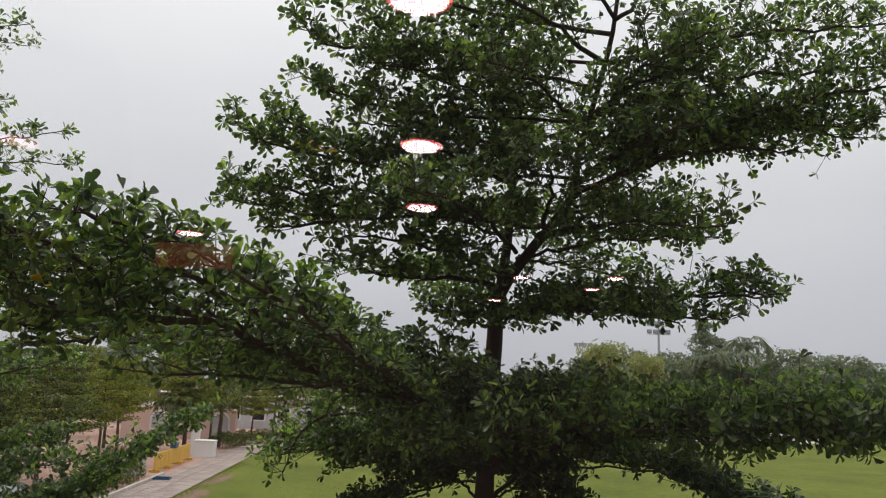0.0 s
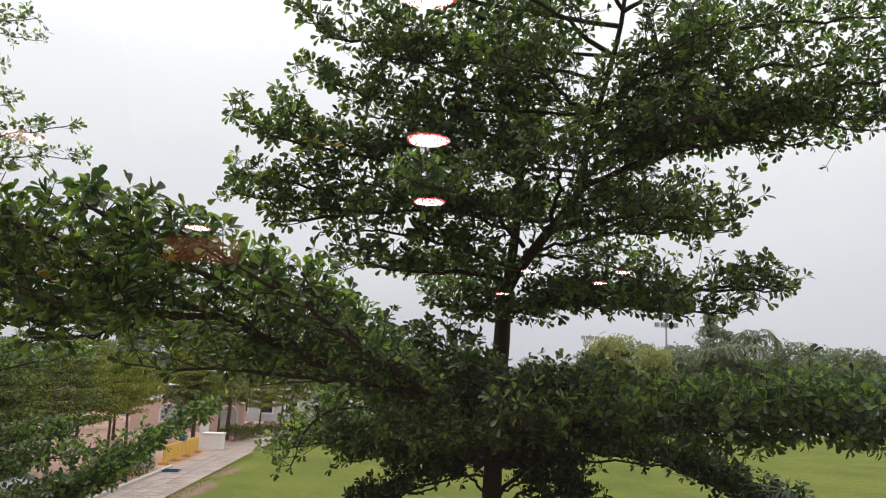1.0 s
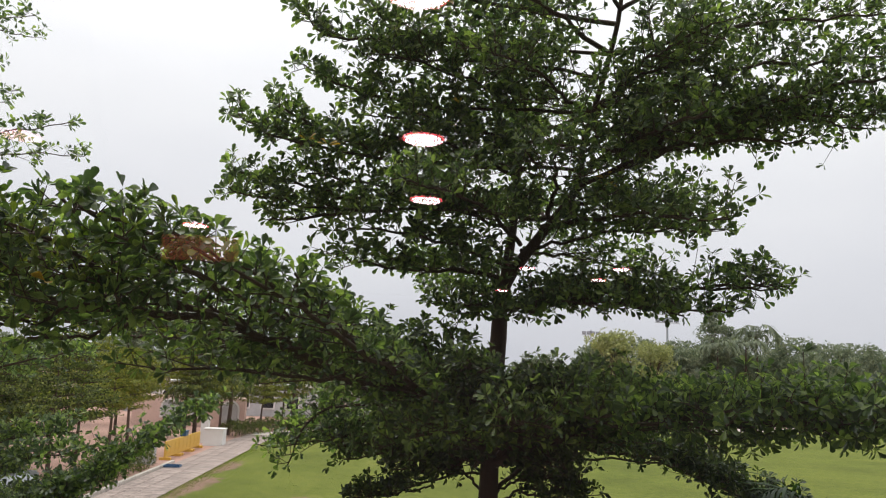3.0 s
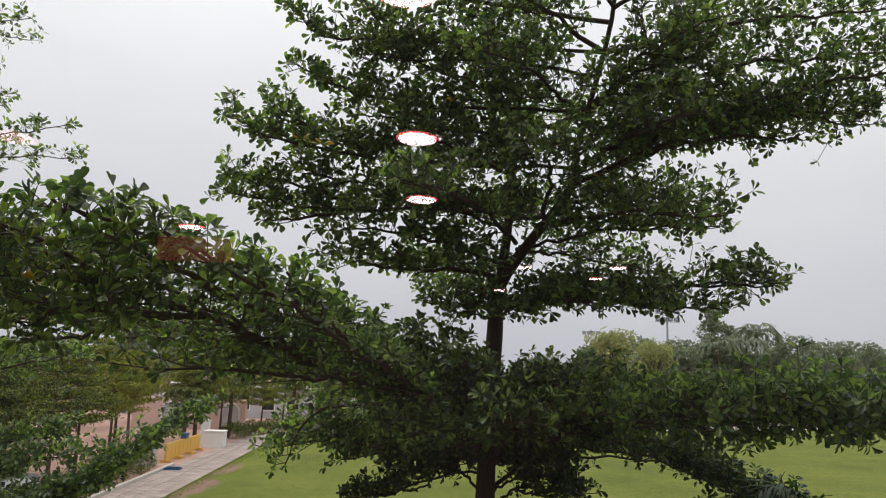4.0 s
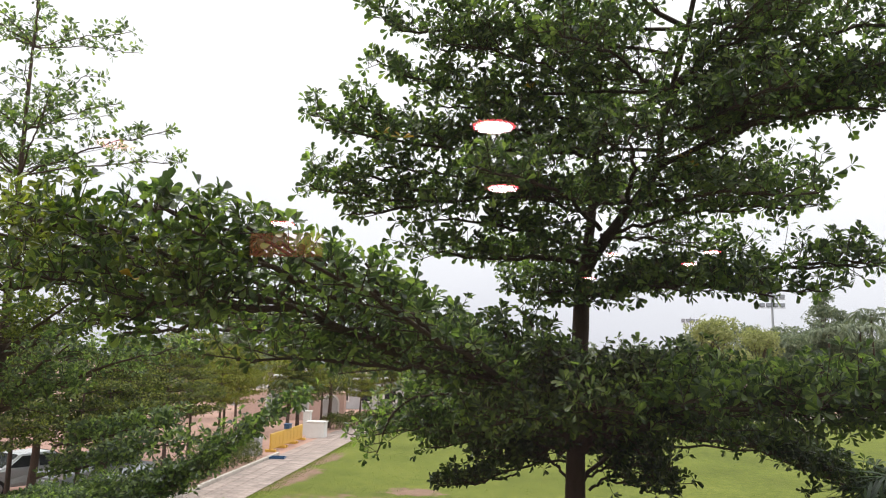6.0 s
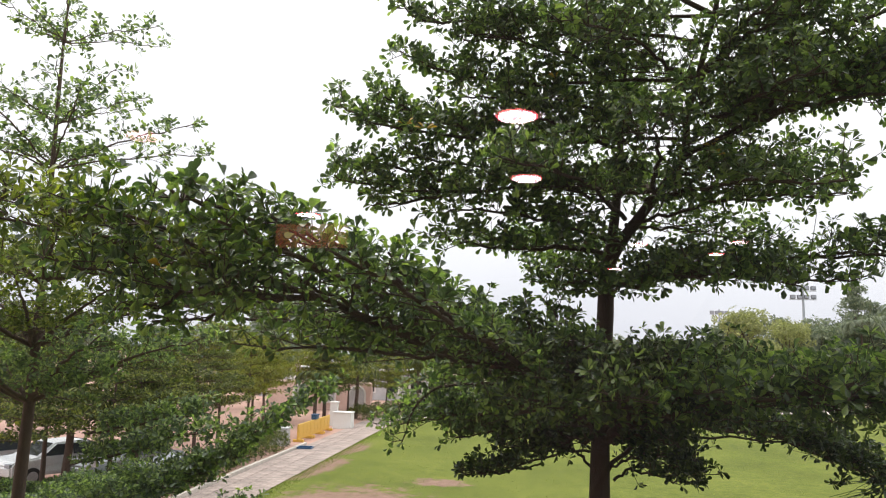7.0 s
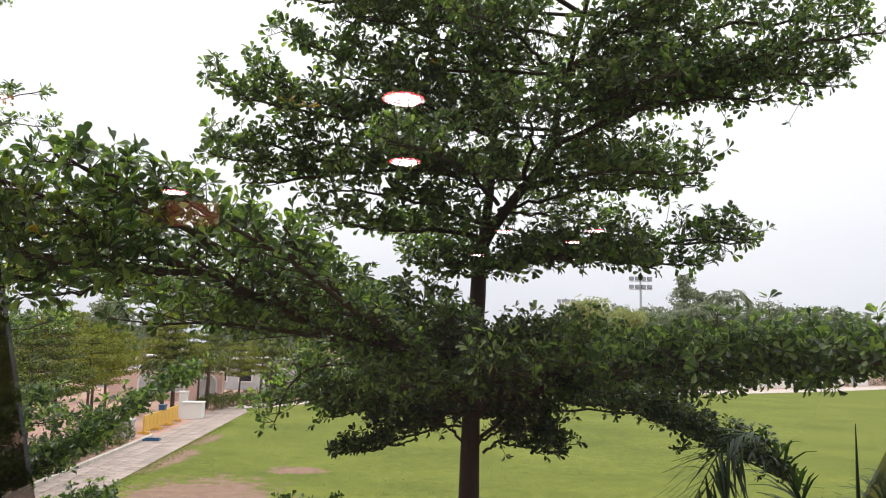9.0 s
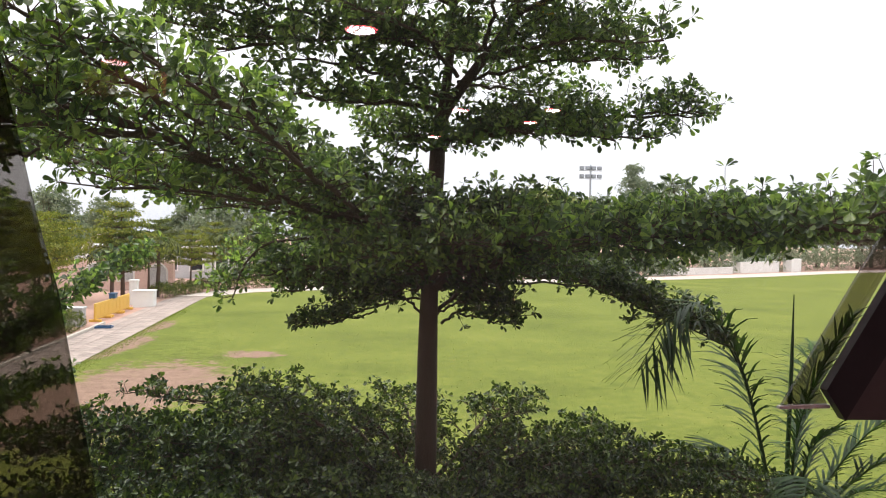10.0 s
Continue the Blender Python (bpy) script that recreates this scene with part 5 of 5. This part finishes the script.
arch_wall("gatehouse", "pink rendered gatehouse with white arched openings", (-23.0, 63.0, 0), 14, 9.0, 2.4, 4.0, [(3.3, 1.3, 0.4, 2.1), (0.8, 1.1, 0.8, 2.1), (-1.6, 1.1, 0.8, 2.1)], M_PINK, M_WHITE, roof=False)
arch_wall("pavilion", "white garden pavilion with tall arched openings", (-10.4, 82.5, 0), -35, 6.0, 2.7, 3.0, [(-1.8, 1.2, 0.2, 2.2), (0, 1.2, 0.2, 2.2), (1.8, 1.2, 0.2, 2.2)], M_WHITE, M_WHITE)
arch_wall("long_building", "long pale building with dark windows behind trees", (-26.0, 80.0, 0), 6, 20, 3.2, 7, [(-8 + 2.6 * k, 1.2, 0.9, 2.5) for k in range(7)], M_GREYWALL, M_WHITE)


def vault():
    """A white barrel-vaulted canopy on posts."""
    v = thing("canopy", "white rounded canopy roof on slender posts", "canopy", at=(-24.5, 66.5, 0), rz=14)
    bm = bmesh.new()
    rows = []
    for k in range(13):
        a = math.pi * k / 12
        rows.append([bm.verts.new((math.cos(a) * rr, yy, 3.0 + math.sin(a) * rr * 0.8)) for yy, rr in ((-2.5, 2.2), (2.5, 2.2), (2.5, 2.12), (-2.5, 2.12))])
    for k in range(12):
        for q in range(4):
            bm.faces.new((rows[k][q], rows[k][(q + 1) % 4], rows[k + 1][(q + 1) % 4], rows[k + 1][q]))
    bmesh.ops.recalc_face_normals(bm, faces=bm.faces)
    part("roof", bm, M_WHITE, v)
    for x in (-2.12, 2.12):
        for y in (-2.3, 2.3):
            box_part("post", (x - 0.06, y - 0.06, -0.05), (x + 0.06, y + 0.06, 3.02), M_WHITE, v, 0.01)


vault()


# ---- far side of the lawn: fence, low walls, steps ----
def far_fence():
    f = thing("fence", "pale panelled fence behind the far pavement", "fence", at=(17.0, 91.5, 0), rz=33)
    for k in range(12):
        box_part("panel", (k * 1.6, -0.03, 0.1), (k * 1.6 + 1.5, 0.03, 2.0), M_GREYWALL, f, 0.01)
        box_part("post", (k * 1.6 - 0.09, -0.08, -0.05), (k * 1.6 - 0.01, 0.08, 2.15), M_BARK, f, 0.005)


far_fence()


def low_wall(at, rz, length, height, depth, label):
    w = thing("low_wall", label, "wall", "white low walls", at=at, rz=rz)
    box_part("body", (0, 0, -0.05), (length, depth, height), M_WHITE, w, 0.03)
    box_part("coping", (-0.06, -0.06, height), (length + 0.06, depth + 0.06, height + 0.14), M_WHITE, w, 0.02)
    return w


low_wall((36, 103.5, 0), 36, 22, 0.9, 0.4, "low white wall along the far pavement")
low_wall((56, 118.5, 0), 38, 14, 1.7, 3.0, "white raised platform wall beyond the pavement")
low_wall((70, 128.5, 0), 38, 4.0, 2.2, 1.5, "white block at the end of the platform")
low_wall((60, 124.5, 0), 38, 12, 3.0, 0.5, "taller white parapet wall behind the platform")


# ---- floodlight masts ----
def mast(x, y, height, rows, wide, label):
    m = thing("floodlight_mast", label, "floodlight", "floodlight masts", at=(x, y, 0))
    w = Wood()
    w.tube([(0, 0, -0.2), (0, 0, height * 0.5), (0, 0, height)], [0.3, 0.24, 0.16], 10)
    w.make("pole", M_STEEL, m)
    for k in range(rows):
        z = height - 0.6 - k * 1.5
        box_part("crossbar", (-wide / 2, -0.1, z - 0.62), (wide / 2, 0.1, z - 0.5), M_STEEL, m, 0.02)
        for i in range(4):
            xx = -wide / 2 + wide * (i + 0.5) / 4
            lamp = box_part("lamp", (xx - 0.42, -0.35, z - 0.42), (xx + 0.42, 0.2, z + 0.25), M_LAMPGREY, m, 0.08)
            box_part("lens", (xx - 0.33, -0.39, z - 0.34), (xx + 0.33, -0.34, z + 0.17), M_LENS, lamp, 0.01)
            box_part("bracket", (xx - 0.06, -0.06, z - 0.55), (xx + 0.06, 0.06, z - 0.4), M_STEEL, lamp, 0.0)


mast(35.7, 137, 19.0, 2, 4.4, "tall floodlight mast with two rows of lamps")
mast(28.2, 176, 17.2, 1, 4.2, "distant floodlight mast with one row of lamps")


# ---- parked cars ----
def car(x, y, rz, paint, label):
    c = thing("car", label, "car", "parked cars", at=(x, y, 0), rz=rz)
    prof = [(-2.05, 0.35), (-2.1, 0.7), (-1.95, 0.88), (-1.1, 0.98), (-0.45, 1.42), (0.75, 1.46), (1.45, 1.05), (2.0, 0.95), (2.08, 0.6), (2.0, 0.33)]
    bm = bmesh.new()
    ringl, ringr = [], []
    for px, pz in prof:
        inset = 0.0 if pz < 1.0 else 0.17
        ringl.append(bm.verts.new((px, -0.84 + inset, pz)))
        ringr.append(bm.verts.new((px, 0.84 - inset, pz)))
    n = len(prof)
    for q in range(n):
        bm.faces.new((ringl[q], ringl[(q + 1) % n], ringr[(q + 1) % n], ringr[q]))
    bm.faces.new(ringl[::-1])
    bm.faces.new(ringr)
    bmesh.ops.recalc_face_normals(bm, faces=bm.faces)
    bmesh.ops.bevel(bm, geom=list(bm.edges), offset=0.06, segments=2, affect="EDGES")
    part("body", bm, paint, c)
    for nm, (xa, za), (xb, zb) in (("windscreen", (-1.06, 1.0), (-0.5, 1.39)), ("rear_window", (1.4, 1.08), (0.82, 1.43))):
        bm = bmesh.new()
        nx, nz = (za - zb), (xb - xa)
        ln = math.hypot(nx, nz)
        s = 0.03 if nm == "windscreen" else -0.03
        nx, nz = nx / ln * s, nz / ln * s
        vs = [bm.verts.new((xx + nx, yy, zz + nz)) for xx, yy, zz in ((xa, -0.62, za), (xb, -0.58, zb), (xb, 0.58, zb), (xa, 0.62, za))]
        g = bmesh.ops.extrude_face_region(bm, geom=[bm.faces.new(vs)])
        bmesh.ops.translate(bm, verts=[v for v in g["geom"] if isinstance(v, bmesh.types.BMVert)], vec=(-nx * 0.5, 0, -nz * 0.5))
        bmesh.ops.recalc_face_normals(bm, faces=bm.faces)
        part(nm, bm, M_DARKGLASS, c)
    for sy in (-1, 1):
        for xa, xb, xc, xd in ((-0.95, 0.12, 0.12, -0.42), (0.2, 1.3, 0.78, 0.2)):
            bm = bmesh.new()
            pts = ((xa, 0.83, 1.0), (xb, 0.83, 1.0), (xc, 0.7, 1.37), (xd, 0.7, 1.37))
            vs = [bm.verts.new((p[0], sy * (p[1] - 0.03), p[2])) for p in pts]
            ws = [bm.verts.new((p[0], sy * (p[1] + 0.004), p[2])) for p in pts]
            bm.faces.new(vs)
            bm.faces.new(ws[::-1])
            for q in range(4):
                bm.faces.new((vs[q], vs[(q + 1) % 4], ws[(q + 1) % 4], ws[q]))
            bmesh.ops.recalc_face_normals(bm, faces=bm.faces)
            part("side_window", bm, M_DARKGLASS, c)
        for xx in (-1.3, 1.32):
            bm = bmesh.new()
            bmesh.ops.create_cone(bm, cap_ends=True, segments=20, radius1=0.32, radius2=0.32, depth=0.2, matrix=pose(xx, sy * 0.76, 0.32, 90))
            wheel = part("wheel", bm, M_TYRE, c)
            bm = bmesh.new()
            bmesh.ops.create_cone(bm, cap_ends=True, segments=16, radius1=0.2, radius2=0.16, depth=0.03, matrix=pose(xx, sy * 0.875, 0.32, 90 * sy))
            part("rim", bm, M_STEEL, wheel)
        box_part("headlight", (-2.1, sy * 0.62 - 0.16, 0.68), (-1.98, sy * 0.62 + 0.16, 0.82), M_LENS, c, 0.02)
    return c


car(-19.2, 25.2, 68, M_CARWHITE, "white saloon car parked on bare earth")
car(-16.7, 26.0, 72, M_CARSILVER, "silver saloon car parked under young trees")
car(-22.0, 24.6, 70, M_CARWHITE, "white saloon car parked behind the trees")


def notice_board(x, y, rz):
    b = thing("notice_board", "small pale blank board on a post beside cars", "sign", at=(x, y, 0), rz=rz)
    box_part("post", (-0.03, -0.03, -0.1), (0.03, 0.03, 1.75), M_STEEL, b, 0.005)
    box_part("panel", (-0.24, -0.055, 1.0), (0.24, -0.032, 1.7), M_WHITE, b, 0.008)


notice_board(-15.75, 22.6, -30)


# ---- the room behind the window ----
def room():
    out = []
    for nm, lo, hi, mat in (
        ("wall_south", (-4.2, -12.2, 3.2), (4.2, -12.0, 6.5), M_ROOM), ("wall_west", (-4.2, -12.0, 3.2), (-4.0, 0.42, 6.5), M_ROOM), ("wall_east", (4.0, -12.0, 3.2), (4.2, 0.42, 6.5), M_ROOM),
        ("floor", (-4.0, -12.0, 3.2), (4.0, 0.42, 3.4), M_ROOMFLOOR), ("ceiling", (-4.0, -12.0, 6.34), (4.0, 0.42, 6.5), M_ROOM),
        ("wall_north_sill", (-4.2, 0.42, 3.2), (4.2, 0.62, 4.1), M_FACADE), ("wall_north_head", (-4.2, 0.42, 6.0), (4.2, 0.62, 6.5), M_FACADE),
        ("wall_north_west", (-4.2, 0.42, 4.1), (-1.6, 0.62, 6.0), M_FACADE), ("wall_north_east", (1.9, 0.42, 4.1), (4.2, 0.62, 6.0), M_FACADE),
        # unseen walls beside and above, added to keep sky light off the leaves
        ("outer_wall", (-4.2, 0.42, -0.1), (4.2, 0.62, 3.2), M_FACADE), ("added_facade_west", (-22.0, 0.42, -0.1), (-4.2, 0.62, 15.0), M_FACADE),
        ("added_facade_east", (4.2, 0.42, -0.1), (22.0, 0.62, 15.0), M_FACADE), ("added_facade_upper", (-4.2, 0.42, 6.5), (4.2, 0.62, 15.0), M_FACADE)):
        bm = bmesh.new()
        box(bm, lo, hi)
        o = part(nm, bm, mat)
        tagged(o, "plain plastered building surface, unseen" if nm != "floor" else "plain tiled room floor", "wall" if "wall" in nm or "facade" in nm else nm, kind="structure")
        out.append(o)
    win = thing("window_1", "large clear window in a dark aluminium frame", "window", kind="structure")
    for nm, lo, hi in (("window_sill", (-1.6, 0.43, 4.1), (1.9, 0.61, 4.15)), ("window_head", (-1.6, 0.43, 5.95), (1.9, 0.61, 6.0)), ("jamb", (-1.6, 0.43, 4.15), (-1.55, 0.61, 5.95)), ("jamb", (1.85, 0.43, 4.15), (1.9, 0.61, 5.95))):
        box_part(nm, lo, hi, M_FRAME, win, 0.004)
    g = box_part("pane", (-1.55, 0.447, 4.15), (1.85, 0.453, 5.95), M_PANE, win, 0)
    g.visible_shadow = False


room()


def slab_xz(name, ring, y0, y1, material, parent, label=""):
    bm = bmesh.new()
    a = [bm.verts.new((x, y0, z)) for x, z in ring]
    b = [bm.verts.new((x, y1, z)) for x, z in ring]
    bm.faces.new(a)
    bm.faces.new(b[::-1])
    for q in range(len(ring)):
        bm.faces.new((a[q], b[q], b[(q + 1) % len(ring)], a[(q + 1) % len(ring)]))
    bmesh.ops.recalc_face_normals(bm, faces=bm.faces)
    return part(name, bm, material, parent, label)


LEFT_EDGE = [(-0.0400, 4.5711), (-0.0571, 4.6558), (-0.0672, 4.7094), (-0.0804, 4.7544), (-0.0975, 4.8259)]
SASH_GLASS = [(0.3137, 4.6853), (0.3326, 4.6861), (0.3286, 4.6932), (0.3569, 4.7427), (1.3050, 6.3400), (1.2697, 6.3400)]
SASH_EDGE = [(0.3129, 4.6846), (0.3333, 4.6851), (0.3333, 4.6865), (0.3129, 4.6857)]
SASH_BAR = [(0.3286, 4.6932), (0.3365, 4.6814), (0.3577, 4.7160), (1.3836, 6.3400), (1.3050, 6.3400)]
SASH_FACE = [(0.3365, 4.6814), (0.7421, 4.6814), (1.5723, 6.3400), (1.3836, 6.3400)]


def tinted_panel():
    p = thing("tinted_panel", "dark tinted glass panel standing in the window", "glass panel")
    ring = [(-1.2, 4.15), (0.03, 4.15)] + LEFT_EDGE + [(-0.32, 5.7), (-0.4, 6.34), (-1.2, 6.34)]
    g = slab_xz("glass", ring, 0.248, 0.254, M_TINT, p)
    g.visible_shadow = False
    box_part("foot_rail", (-1.2, 0.235, 3.4), (0.03, 0.267, 4.16), M_FRAME, p, 0.003)


def slanted_sash():
    s = thing("window_sash", "slanted dark metal sash with tinted glass strip", "window sash", kind="structure")
    g = slab_xz("glass", SASH_GLASS, 0.0155, 0.0175, M_TINT_PALE, s)
    g.visible_shadow = False
    slab_xz("edge_strip", SASH_EDGE, 0.0152, 0.0178, M_WHITE, s, "bright metal edge strip")
    slab_xz("frame_bar", SASH_BAR, 0.010, 0.015, M_FRAME, s)
    slab_xz("frame_face", SASH_FACE, 0.0115, 0.016, M_FRAME2, s, "brown aluminium frame face")


def ceiling_lamp(x, y, s=1.0):
    l = thing("ceiling_lamp", "round white ceiling downlight, lit", "ceiling lamp", "round ceiling lamps", at=(x, y, 6.34))
    bm = bmesh.new()
    bmesh.ops.create_cone(bm, cap_ends=True, segments=32, radius1=0.15 * s, radius2=0.155 * s, depth=0.018, matrix=pose(0, 0, -0.009))
    part("housing", bm, M_WHITE, l)
    # added glow ring: imitates the red fringe round the mirrored lamps
    bm = bmesh.new()
    bmesh.ops.create_cone(bm, cap_ends=True, segments=32, radius1=0.121 * s, radius2=0.123 * s, depth=0.006, matrix=pose(0, 0, -0.021))
    part("edge", bm, M_LIGHT_FRINGE, l, "added glowing red ring imitating a colour fringe")
    bm = bmesh.new()
    bmesh.ops.create_cone(bm, cap_ends=True, segments=32, radius1=0.108 * s, radius2=0.11 * s, depth=0.006, matrix=pose(0, 0, -0.027))
    part("diffuser", bm, M_LIGHT, l)


tinted_panel()
slanted_sash()
for x, y in ((0.01, -1.38), (-0.07, -3.06), (-0.14, -4.57), (-2.47, -5.96), (-2.56, -3.23), (0.9, -7.98), (2.0, -7.78), (1.9, -8.78), (0.69, -10.4)):
    ceiling_lamp(x, y, 0.8 if y < -7 else 1.0)

sign = thing("hanging_sign", "lit orange sign box hanging from the ceiling", "sign", at=(-2.08, -5.1, 6.34))
box_part("box", (-0.32, -0.05, -0.48), (0.32, 0.05, -0.28), M_SIGN, sign, 0.008)
box_part("rod", (-0.25, -0.008, -0.28), (-0.235, 0.008, 0.0), M_STEEL, sign, 0)
box_part("rod", (0.235, -0.008, -0.28), (0.25, 0.008, 0.0), M_STEEL, sign, 0)
